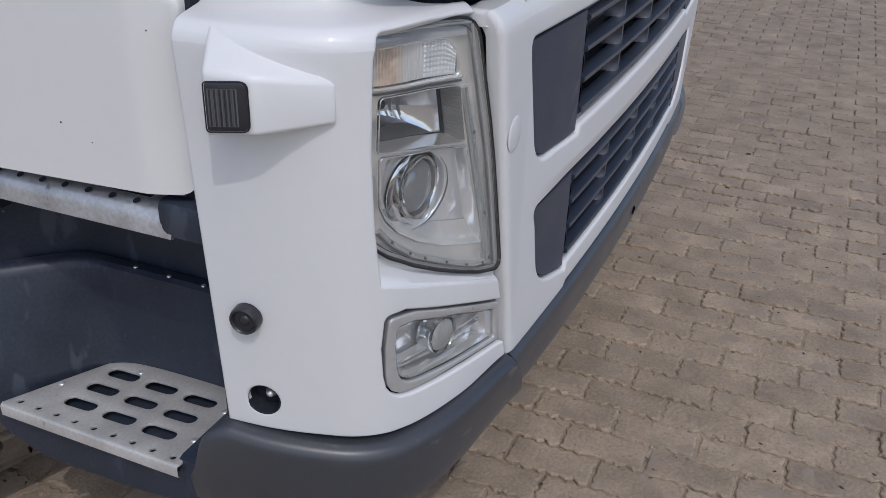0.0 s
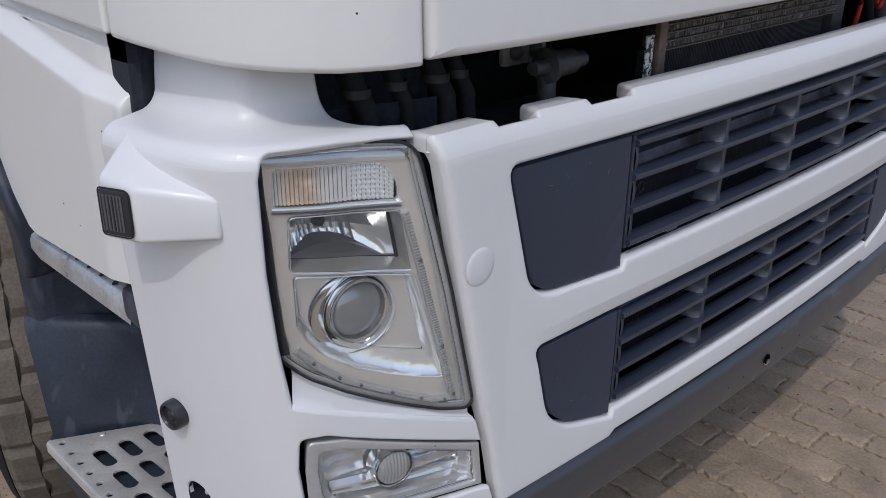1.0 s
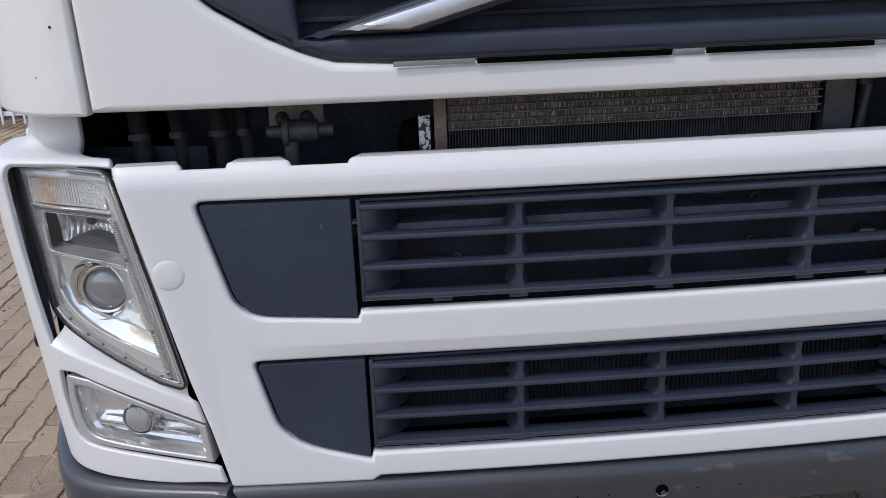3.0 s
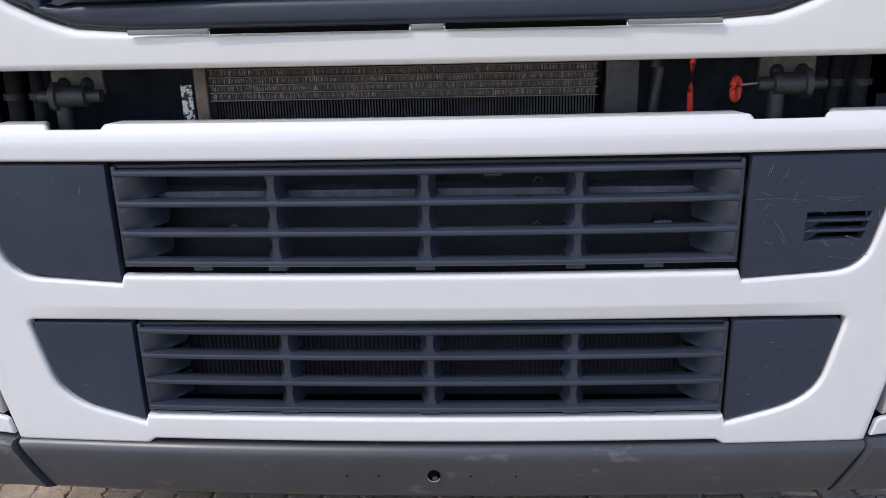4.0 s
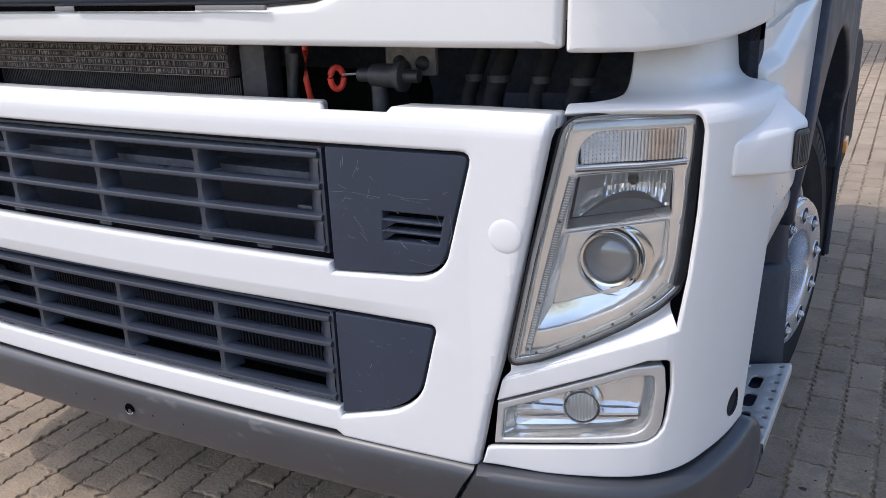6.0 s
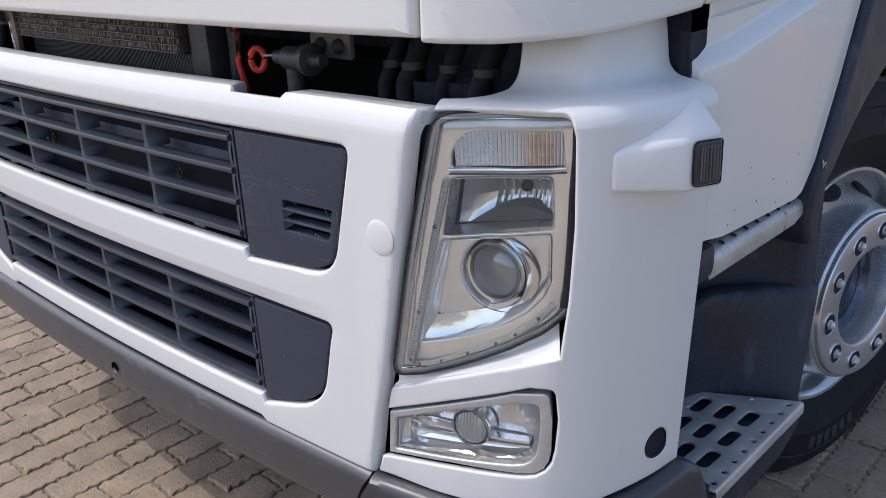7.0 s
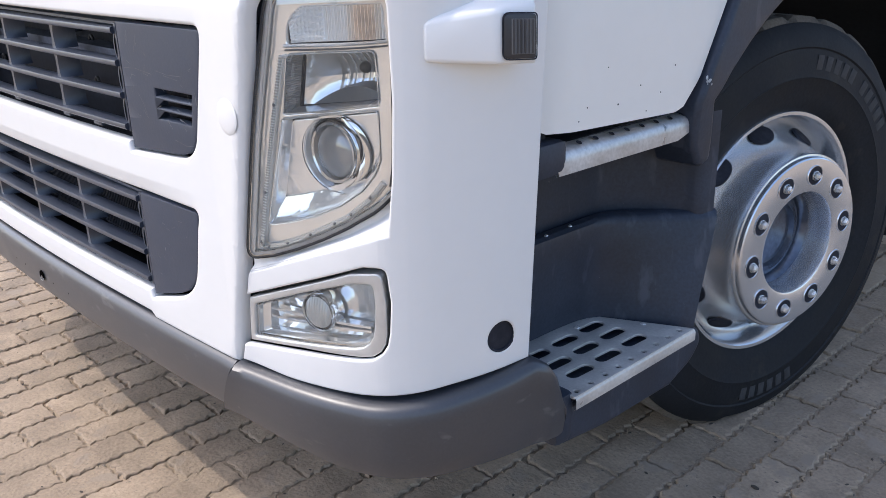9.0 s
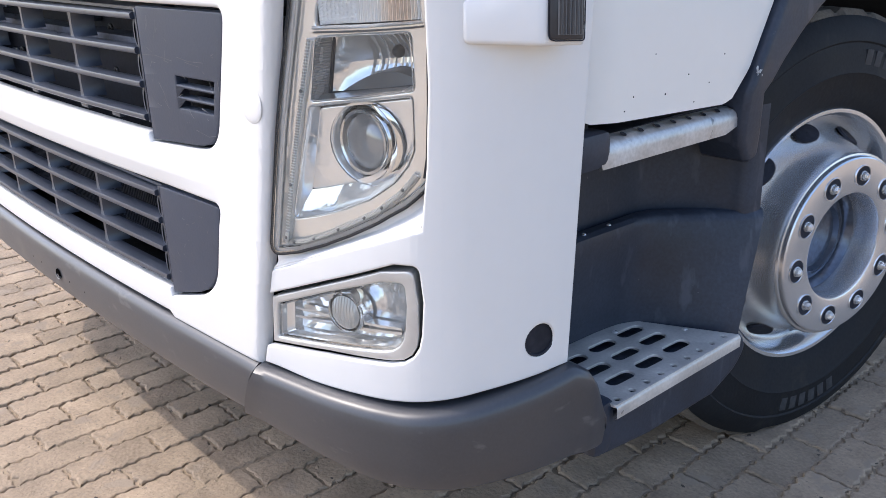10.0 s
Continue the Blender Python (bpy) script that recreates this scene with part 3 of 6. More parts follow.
# corner panels with the lamps
def corner(s):
    end = CORNER.length
    o = cx([(0.822, 0.566), (0.922, 0.562), (1.064, 0.567), (1.157, 0.581)]) + [(end, 0.591), (end, 1.372)] + cx([(1.036, 1.372), (1.034, 1.262, 0.03), (1.022, 1.215, 0.03), (0.99, 1.199), (0.957, 1.194, 0.004), (0.953, 1.172),
        (1.047, 1.180), (1.143, 1.183, 0.014), (1.149, 1.149), (1.145, 1.027), (1.136, 0.923), (1.124, 0.838), (1.0, 0.789), (0.874, 0.738), (0.858, 0.732, 0.008), (0.848, 0.690),
        (0.964, 0.736), (1.084, 0.784), (1.117, 0.786, 0.012), (1.119, 0.732), (1.109, 0.634, 0.05), (0.96, 0.617), (0.838, 0.600), (0.830, 0.596)])
    if s < 0:
        holes = [circle(CORNER.y(0.248, 0.788), 0.788, 0.0195), circle(CORNER.y(0.243, 0.640), 0.640, 0.026)]
    else:
        holes = [circle(CORNER.y(0.246, 0.645), 0.645, 0.026)]
    bm = panel(rounded(o), holes, shoulder_map(s), r=0.004, depth=0.010, back=0.002, cut=0.03, step=0.02, extra=[BREAK + 0.0042 * k for k in range(28)], across=[CORNER.x(1.03, 1.18) + 0.011 * k for k in range(1, 40) if CORNER.x(1.03, 1.18) + 0.011 * k < end])
    body = tpart("corner_panel", bm, WHITE, "white painted corner panel round the lamps", weighted=True)
    # sloping ledge under the head lamp
    rows = []
    edge = [(1.122, 0.893), (1.095, 0.872), (1.05, 0.836), (1.005, 0.811), (0.962, 0.790), (0.92, 0.776), (0.884, 0.765), (0.872, 0.764)]
    f, g = corner_map(s), corner_map(s, 0.003, REC)
    for k in range(29):
        t = k / 28
        v = 0.8375 + (0.734 - 0.8375) * t
        u = CORNER.x(1.124 + (0.862 - 1.124) * t, v)
        q = t * (len(edge) - 1)
        i = min(int(q), len(edge) - 2)
        ex, ez = (edge[i][m] + (edge[i + 1][m] - edge[i][m]) * (q - i) for m in (0, 1))
        p1 = g(CORNER.x(ex, ez), ez, 0.012)
        p0 = f(u, v + 0.001, 0.004)
        mid = Vector((p1.x, p1.y, p0.z + 0.42 * (p1.z - p0.z)))
        rows.append([f(u, v - 0.001, 0.001), p0, p0.lerp(mid, 0.08) - Vector((0, 0.001, -0.001)), p0.lerp(mid, 0.5), mid.lerp(p0, 0.12), mid.lerp(p1, 0.12), p1, p1 + Vector((0, 0.03, 0.0))])
    sub("lamp_ledge", grid(rows), WHITE, body, "white sloping ledge under the head lamp")
    bm = bmesh.new()
    rows = [[corner_map(s)(CORNER.x(0.84) + (end - CORNER.x(0.84) - 0.01) * k / 20, z, 0.145 if k < 13 else 0.05) for k in range(21)] for z in (0.58, 0.9, 1.18)]
    sub("inner_liner", grid(rows), BLACK, body, "black liner behind the lamps")
    return body


def head_lamp(s):
    hl = corner_map(s, 0.006, REC)

    def f(x, z, d):
        return hl(CORNER.x(x, z), z, d)

    def line(pts, n=10):
        """Points along a broken line of (x, z)."""
        out = []
        for a, b in zip(pts, pts[1:]):
            out += [(a[0] + (b[0] - a[0]) * j / n, a[1] + (b[1] - a[1]) * j / n) for j in range(n)]
        return out + [pts[-1]]
    LENS = [(0.954, 1.168, 0.03), (1.047, 1.175), (1.154, 1.179, 0.012), (1.158, 1.149), (1.155, 1.096, 0.01), (1.151, 1.088, 0.006), (1.148, 1.0), (1.142, 0.92), (1.134, 0.892, 0.006), (1.094, 0.860), (1.05, 0.8325), (1.006, 0.8085), (0.962, 0.788), (0.92, 0.7725), (0.878, 0.762, 0.012), (0.870, 0.773, 0.008), (0.906, 0.955)]
    SIG = [(0.972, 1.093, 0.006), (0.974, 1.12, 0.02), (0.994, 1.142, 0.012), (1.126, 1.148, 0.006), (1.129, 1.1025, 0.006), (1.06, 1.0965)]
    HIGH = [(0.957, 0.994, 0.004), (0.971, 1.078, 0.008), (1.110, 1.088, 0.008), (1.112, 1.016, 0.006), (1.03, 1.003)]
    LIP = [(1.107, 0.938), (1.096, 0.916), (1.074, 0.890), (1.035, 0.8635), (0.99, 0.8425), (0.95, 0.830), (0.914, 0.822)]
    BOWL = [(0.914, 0.822, 0.006), (0.953, 0.986, 0.006), (1.108, 1.008, 0.006)] + LIP[:-1]
    bm = bmesh.new()
    loop = resample(turned(rounded(cx(LENS)), True), 0.015)
    rows = [[corner_map(s, 0, REC)(p.x, p.y, d) for p in loop] for d in (0.008, 0.105)]
    grid(rows, bm, close_u=True)
    cap(bm, rows[1])
    lamp = tpart("head_lamp", weld(bm), BLACK, "clear head lamp with a projector and a signal lamp")
    sub("seal", tube([corner_map(s, 0, REC)(p.x, p.y, 0.006) for p in loop], 0.0022, 8, closed=True), DEEP, lamp, "black rubber seal")
    num = len(loop)
    ring = []
    for i, p in enumerate(loop):
        way = (loop[(i + 1) % num] - loop[i - 1]).normalized()
        ring.append(p + Vector((-way.y, way.x)) * 0.0095)
    sub("lens_border", panel(loop, [ring], corner_map(s, 0.009, REC), r=0.0022, depth=0.008, back=0.001, step=0.012, cut=0.04, steps=2), BORDER, lamp, "grey glossy border of the lens")
    rows = [[f(x + o, z, d) for o, d in ((0.004, 0.004), (0.0, -0.001), (-0.007, -0.0015), (-0.0125, -0.001), (-0.0135, 0.003))] for x, z in line([(1.157, 1.168), (1.156, 1.12), (1.151, 1.06), (1.148, 1.0), (1.142, 0.93), (1.136, 0.902)], 5)]
    sub("edge_mask", grid(rows), BLACK, lamp, "black masked outer edge of the lens")
    sub("border_line", tube([corner_map(s, 0, REC)(p.x, p.y, 0.0095) for p in ring], 0.0011, 6, closed=True), CHROME, lamp)
    sub("trim", panel(ring, [rounded(cx(h)) for h in (SIG, HIGH, BOWL)], corner_map(s, 0.013, REC), r=0.003, depth=0.006, back=0.001, step=0.012, cut=0.03), SATIN, lamp, "bright silver inner trim")
    edge = [(0.966, 1.162), (1.047, 1.168), (1.136, 1.172)]
    sub("lens_rib", tube([f(x, z, -0.001) for x, z in line(edge)], 0.0016, 6), FRAME, lamp)
    edge = [(0.964, 1.16), (0.920, 0.955), (0.886, 0.778)]
    sub("lens_rib", tube([f(x, z, -0.001) for x, z in line(edge)], 0.0018, 6), FRAME, lamp)
    # signal lamp: reflector behind a ribbed lens
    sub("reflector", sheet(rounded(cx([(p[0], p[1]) for p in SIG])), corner_map(s, 0.034, REC), 0.004), CHROME, lamp)
    u0, u1 = 0.976, 1.131
    # amber ribs: the bulb's reflection behind the lens is put into their colour
    for k0, k1, m in ((0, 80, RIBS), (80, 90, RIBS_PALE), (90, 120, RIBS_AMBER), (120, 130, RIBS_PALE), (130, 140, RIBS)):
        rows = []
        for k in range(k0, k1 + 1):
            u = u0 + (u1 - u0) * k / 140
            d = -0.0042 * abs(math.sin(math.pi * k / 5))
            lo = 1.094 + 0.010 * k / 140
            hi = 1.122 + 0.024 * min(1, k / 20) ** 0.5 + 0.003 * k / 140
            rows.append([f(u, lo + (hi - lo) * j / 16, 0.013 + d - (0.0018 if j % 2 and k < 48 else 0)) for j in range(17)])
        sub("ribbed_lens", grid(rows), m, lamp, "finely ribbed signal lens", angle=12)
    for k in range(27):
        u = u0 + (u1 - u0) * 5 * (k + 1) / 140
        sub("lens_flute", tube([f(u, 1.098 + 0.0085 * k / 27, 0.0122), f(u, 1.140 + 0.005 * k / 27, 0.0122)], 0.00055, 5), RIBDARK, lamp)
    for lift, dep, rad_, m in ((0.0, 0.004, 0.0024, SATIN), (-0.006, 0.005, 0.0012, GREYTRIM)):
        sub("lens_rib", tube([f(x, z + lift, dep) for x, z in line([(0.970, 1.0905), (1.02, 1.0925), (1.07, 1.096), (1.134, 1.1015)])], rad_, 8), m, lamp)
    rows = []
    for k in range(33):
        t = k / 32
        x0, z0, z1 = 0.966 + 0.182 * t, 1.1455 + 0.009 * t, 1.166 + 0.010 * t
        rows.append([f(x0, z0 + (z1 - z0) * math.sin(q), 0.0035 + 0.016 * (1 - math.cos(q))) for q in (math.pi / 2 * j / 6 for j in range(7))])
    sub("lens_bevel", grid(rows), FROST, lamp, "clear bevelled top of the lens")
    # high beam: ribbed inner wall, floor, fluted bowl, visor and bulb
    rows = [[f(0.957 + 0.014 * k / 48 + 0.0007 * (k % 2), 0.994 + 0.084 * k / 48, 0.006), f(0.956 + 0.014 * k / 48 + 0.0007 * (k % 2), 0.997 + 0.081 * k / 48, 0.046)] for k in range(49)]
    sub("ribbed_wall", grid(rows), GREYRIB, lamp, "finely ribbed grey side wall", angle=5)
    rows = [[f(0.957 + 0.155 * t, 0.994 + 0.022 * t, 0.006), f(0.957 + 0.155 * t, 0.999 + 0.020 * t, 0.046)] for t in (k / 16 for k in range(17))]
    sub("lamp_floor", grid(rows), GREYRIB, lamp, "grey lamp floor")
    rows = [[f(0.971 + 0.139 * t, 1.078 + 0.010 * t, 0.006), f(0.971 + 0.139 * t, 1.076 + 0.010 * t, 0.05)] for t in (k / 16 for k in range(17))]
    sub("lamp_roof", grid(rows), GREYRIB, lamp)
    rows = []
    ua, ub = 0.958, 1.112
    for k in range(61):
        t = k / 60
        depth = 0.046 + 0.036 * (1 - (2 * t - 1) ** 2) + 0.0028 * abs(math.sin(math.pi * k / 4)) * (0.25 < t < 0.95)
        rows.append([f(ua + (ub - ua) * t + 0.012 * (1 - t) * j / 10, 0.997 + 0.020 * t + (0.082 - 0.010 * t) * j / 10, 0.046 + (depth - 0.046) * math.sin(math.pi * (0.1 + 0.8 * j / 10)) - 0.012 * (j / 10 - 0.5) * (1 if j > 5 else 0)) for j in range(11)])
    sub("reflector", grid(rows), BEZEL, lamp, "fluted chrome high beam bowl", angle=10)
    rows = []
    for k in range(25):
        t = k / 24
        u = 0.972 + 0.132 * t
        top = 1.000 + 0.018 * t + 0.022 * math.sin(math.pi * t)
        rows.append([f(u, 0.999 + 0.018 * t, 0.044), f(u, top, 0.047), f(u, top + 0.003, 0.08)])
    sub("visor", grid(rows), GREYTRIM, lamp, "grey half round visor")
    sub("bowl_edge", tube([f(*p, 0.045) for p in line([(0.958, 0.999), (1.03, 1.0075), (1.108, 1.018)])], 0.0015, 6), BLACK, lamp, "dark bowl edge")
    sub("bowl_edge", tube([f(*p, 0.044) for p in line([(0.971, 1.076), (0.9585, 0.999)])], 0.003, 8), BLACK, lamp, "dark bowl edge")
    sub("bulb_shield", dome(bmesh.new(), f(1.045, 1.056, 0.068), (s * 0.3, -1, 0), 0.009, 0.012, 16, 4), PART, lamp, "dark bulb cap")
    for hole_ in (HIGH, BOWL):
        edge_ = [corner_map(s, 0.011, REC)(p.x, p.y, 0.0) for p in resample(rounded(cx(hole_)), 0.012)]
        sub("opening_edge", tube(edge_, 0.0008, 6, closed=True), SATIN, lamp, "bright moulded edge")
    # low beam: mirror bezel with a scooped lower lip, projector and ring
    INLIP = [(1.100, 0.948), (1.088, 0.927), (1.066, 0.9075), (1.035, 0.892), (1.0, 0.879), (0.966, 0.870), (0.936, 0.864)]
    BEZ = [(0.936, 0.864, 0.006), (0.960, 0.984, 0.006), (1.104, 1.005, 0.006)] + INLIP[:-1]
    sub("bezel", panel(rounded(cx(BEZ)), [circle(CORNER.x(1.030, 0.938), 0.938, 0.056, 40)], corner_map(s, 0.024, REC), r=0.003, depth=0.014, back=0.001, step=0.012, cut=0.03), BEZEL, lamp, "mirror bezel round the projector")
    for a, b in ((LIP, INLIP), ([(0.953, 0.986), (0.914, 0.822)], [(0.960, 0.984), (0.936, 0.864)]),
                 ([(1.107, 0.938), (1.108, 1.008)], [(1.100, 0.948), (1.104, 1.005)])):
        rows = []
        for p, q in zip(line(a, 12), line(b, 12)):
            rows.append([f(p[0] + (q[0] - p[0]) * w ** 1.5, p[1] + (q[1] - p[1]) * w ** 1.5, 0.007 + 0.013 * w) for w in (0, 0.2, 0.4, 0.6, 0.8, 1.0)])
        sub("scoop", grid(rows), BEZEL, lamp, "polished scoop under the projector")
    sub("reflector_back", sheet(rounded(cx([(p[0], p[1]) for p in BOWL])), corner_map(s, 0.080, REC), 0.003), BEZEL, lamp, "silvered reflector wall")
    pc, pn = CORNER.at(CORNER.x(1.020, 0.938), 0.938)
    ax = Vector((s * pn.x * 0.5, pn.y * 1.0, 0)).normalized()
    ctr = Vector((s * pc.x, pc.y, 0.938)) - Vector((s * pn.x, pn.y, 0)) * 0.050
    q = Matrix.Translation(ctr) @ ax.to_track_quat("X", "Z").to_matrix().to_4x4()
    hub = f(1.030, 0.938, 0.018)
    rows = []
    for i in range(49):
        th = 2 * math.pi * i / 48
        out_ = corner_map(s, 0.021, REC)(CORNER.x(1.030, 0.938) + 0.058 * math.cos(th), 0.938 + 0.058 * math.sin(th), 0.0)
        way = out_ - hub
        way = (way - ax * way.dot(ax)).normalized()
        inn = ctr + way * 0.0475 + ax * 0.002
        fold = ctr + way * 0.0525 + ax * 0.0095
        rows.append([inn, inn.lerp(fold, 0.5) - ax * 0.0015, fold, fold + way * 0.0012 + ax * 0.0004, fold.lerp(out_, 0.25) - ax * 0.004, fold.lerp(out_, 0.65) - ax * 0.003, out_])
    sub("reflector_cup", weld(grid(rows)), CHROME, lamp, "stepped chrome cup round the projector", angle=30)
    sub("ring", revolve([(0.0455, -0.001), (0.047, 0.008), (0.0445, 0.013), (0.0405, 0.012), (0.0385, 0.002)], 40, q), CHROME, lamp, "bright projector ring")
    sub("projector", revolve([(0.0395 * math.cos(a), 0.002 + 0.016 * math.sin(a)) for a in (math.pi / 2 * k / 7 for k in range(8))], 40, q), PROJ, lamp, "dark glass projector lens")
    # niche with the small position bulb, and the bright rib under it
    sub("bulb", dome(bmesh.new(), f(0.958, 0.956, 0.030), ax, 0.011, 0.009), CHROME, lamp, "small position lamp")
    sub("bulb_rim", tube([f(0.958 + 0.015 * math.cos(a), 0.957 + 0.02 * math.sin(a), 0.027) for a in (math.pi * (0.95 + 1.1 * k / 12) for k in range(13))], 0.003, 8), CHROME, lamp)
    rows = []
    for k in range(9):
        t = k / 8
        c = (0.953 - 0.016 * t, 0.934 - 0.062 * t)
        rows.append([f(c[0] + 0.014 * math.sin(a), c[1], 0.030 - 0.010 * math.cos(a)) for a in (math.pi * (-0.5 + j / 8) for j in range(9))])
    sub("rib", grid(rows), BEZEL, lamp, "polished rib under the position lamp")
    # light guide along the inner edge and the bottom edge
    guide = [(0.966, 1.076), (0.944, 0.985), (0.925, 0.90), (0.903, 0.80), (0.90, 0.785), (0.93, 0.789), (0.965, 0.803), (1.01, 0.826), (1.05, 0.848), (1.085, 0.876), (1.112, 0.905)]
    pts = [f(x, z, 0.005) for x, z in line(guide, 4)]
    sub("light_guide", tube(pts, 0.0055, 8), RIBBED, lamp, "frosted light guide")
    fine = [f(x, z, 0.0) for x, z in line(guide, 22)]
    bm = bmesh.new()
    for p in fine:
        box(bm, p, (0.008, 0.0016, 0.0012))
    sub("guide_teeth", bm, FRAME, lamp, "fine teeth of the light guide")
    for k in (3, 9, 14, 18, 22, 26, 30, 33, 37):
        if k < len(pts):
            sub("stud", dome(bmesh.new(), pts[k] - Vector((0, 0.005, 0)), (0, -1, 0), 0.003, 0.003, 8, 3), GREYTRIM, lamp)
    cov = sub("lens_cover", facing(sheet(rounded(cx(LENS)), corner_map(s, 0.003, REC), 0.003, r=0.004, step=0.015, cut=0.03), (s * 0.4, -1, 0)), GLASS, lamp, "clear plastic lens cover", recalc=False)
    cov.visible_shadow = False


def fog_lamp(s):
    OUT = [(0.849, 0.684), (0.964, 0.730), (1.06, 0.769), (1.109, 0.777, 0.012), (1.112, 0.728), (1.107, 0.636, 0.047), (0.96, 0.623), (0.842, 0.606)]
    INN = [(0.860, 0.675, 0.006), (0.97, 0.720), (1.06, 0.753, 0.006), (1.095, 0.757, 0.01), (1.096, 0.724), (1.088, 0.650, 0.038), (0.96, 0.632), (0.854, 0.617, 0.005)]
    fl = corner_map(s, 0.008)

    def f(x, z, d):
        return fl(CORNER.x(x, z), z, d)
    bm = panel(rounded(cx(OUT)), [rounded(cx(INN))], corner_map(s, 0.004), r=0.003, depth=0.03, back=0.002, step=0.012, cut=0.03)
    lamp = tpart("fog_lamp", bm, FRAME, "clear fog lamp in a satin silver frame")
    loop = resample(turned(rounded(cx(INN)), True), 0.012)
    c2 = Vector((sum(p.x for p in loop) / len(loop), sum(p.y for p in loop) / len(loop)))
    rows = [[fl(c2.x + (p.x - c2.x) * r, c2.y + (p.y - c2.y) * r, d) for p in loop] for r, d in ((1.0, 0.0), (0.99, 0.014), (0.9, 0.02), (0.88, 0.034), (0.7, 0.038))]
    bm = grid(rows, close_u=True)
    cap(bm, rows[-1])
    sub("reflector", weld(bm), BEZEL, lamp, "stepped chrome reflector", angle=20)
    for z0, z1 in ((0.648, 0.665), (0.662, 0.672)):
        rows = [[f((0.875 + 0.20 * k / 10), z0 + (z1 - z0) * k / 10 + o, d) for o, d in ((0.0, 0.034), (0.0, 0.018), (0.004, 0.018), (0.004, 0.034))] for k in range(11)]
        sub("ledge", grid(rows), BEZEL, lamp)
    pc, pn = CORNER.at(CORNER.x(0.985, 0.685), 0.685)
    ax = Vector((s * pn.x, pn.y, 0)).normalized()
    q = Matrix.Translation(Vector((s * pc.x, pc.y, 0.685)) - ax * 0.031) @ ax.to_track_quat("X", "Z").to_matrix().to_4x4()
    sub("lamp_ring", revolve([(0.033, -0.012), (0.032, 0.010), (0.030, 0.015), (0.027, 0.010), (0.026, 0.0)], 32, q), CHROME, lamp, "bright round lamp ring")
    rows = [[q @ Vector((0.012 + 0.005 * math.cos(math.pi * j / 12 - math.pi / 2) * (1 if abs(k - 10) < 9 else 0) + 0.001 * (k % 2), 0.026 * (k - 10) / 10, 0.026 * math.sqrt(max(0, 1 - ((k - 10) / 10) ** 2)) * (j - 6) / 6)) for j in range(13)] for k in range(21)]
    sub("fluted_lens", grid(rows), FRAME, lamp, "vertically fluted round lens", angle=5)
    cov = sub("lens_cover", facing(sheet(rounded(cx(INN)), corner_map(s, 0.007), 0.003, r=0.002, step=0.012), (s * 0.4, -1, 0)), FLUTE, lamp, "clear lens cover", recalc=False)
    cov.visible_shadow = False


def side_marker(s):
    """White wedge on the corner with a dark ribbed lamp on its outer end."""
    def P(x, y, z):
        return Vector((s * x, y, z))
    bm = bmesh.new()
    lo, hi = 1.074, 1.142
    b = [P(1.182, 0.108, lo + 0.004), P(1.250, 0.172, lo), P(1.268, 0.232, lo - 0.004), P(1.205, 0.262, lo), P(1.165, 0.135, lo + 0.004)]
    t = [P(1.182, 0.108, hi - 0.012), P(1.250, 0.172, hi), P(1.266, 0.231, hi + 0.004), P(1.205, 0.262, hi + 0.006), P(1.165, 0.135, hi - 0.008)]
    vb, vt = [bm.verts.new(p) for p in b], [bm.verts.new(p) for p in t]
    v2 = bm.verts.new(P(1.212, 0.256, 1.186))
    bm.faces.new(vb)
    for i in range(3):
        bm.faces.new((vb[i], vb[i + 1], vt[i + 1], vt[i]))
    bm.faces.new((vb[4], vb[0], vt[0], vt[4]))
    bm.faces.new((vt[4], vt[0], v2)), bm.faces.new((vt[0], vt[1], v2)), bm.faces.new((vt[1], vt[2], v2)), bm.faces.new((vt[2], vt[3], v2))
    bmesh.ops.recalc_face_normals(bm, faces=bm.faces)
    es = [e for e in bm.edges if len(e.link_faces) == 2 and e.calc_face_angle(0) > 0.25]
    bmesh.ops.bevel(bm, geom=es, offset=0.007, segments=4, affect="EDGES", profile=0.5)
    m = tpart("side_marker", bm, WHITE, "white wedge-shaped marker housing")
    o, e1 = P(1.2535, 0.180, lo + 0.007), P(1.2675, 0.227, lo + 0.004)
    up = Vector((-0.0005 * s, 0, 0.056))
    nrm = Vector((s * 0.95, -0.3, 0)).normalized()
    def lens(u, v, d):
        """u along the lens towards the rear, v up, both in metres."""
        return o.lerp(e1, u / 0.049) + up * (v / 0.056) + nrm * (0.0022 - d)
    loop = [(0.0, 0.0, 0.009), (0.049, 0.0, 0.004), (0.049, 0.056, 0.004), (0.0, 0.056, 0.009)]
    sub("marker_lens", sheet(rounded(loop), lens, 0.006, r=0.002, step=0.01), SMOKE, m, "smoked marker lens")
    rows = []
    for k in range(65):
        u = 0.011 + 0.034 * k / 64
        rows.append([lens(u, v, -0.0006 - 0.0014 * abs(math.sin(k * math.pi / 6))) for v in (0.006, 0.05)])
    sub("ribbed_lens", grid(rows), GREYTRIM, m, "grey ribbed marker lens", angle=10)
    for k in range(6):
        sub("lens_flute", tube([lens(0.0135 + 0.0057 * k, 0.007, -0.0018), lens(0.0135 + 0.0057 * k, 0.049, -0.0018)], 0.0011, 6), SMOKE, m)
    rim = [lens(q.x, q.y, 0.001) for q in resample(rounded([(-0.001, -0.001, 0.01), (0.05, -0.001, 0.005), (0.05, 0.057, 0.005), (-0.001, 0.057, 0.01)]), 0.02)]
    sub("lens_frame", tube(rim, 0.0009, 6, closed=True), BLACK, m)


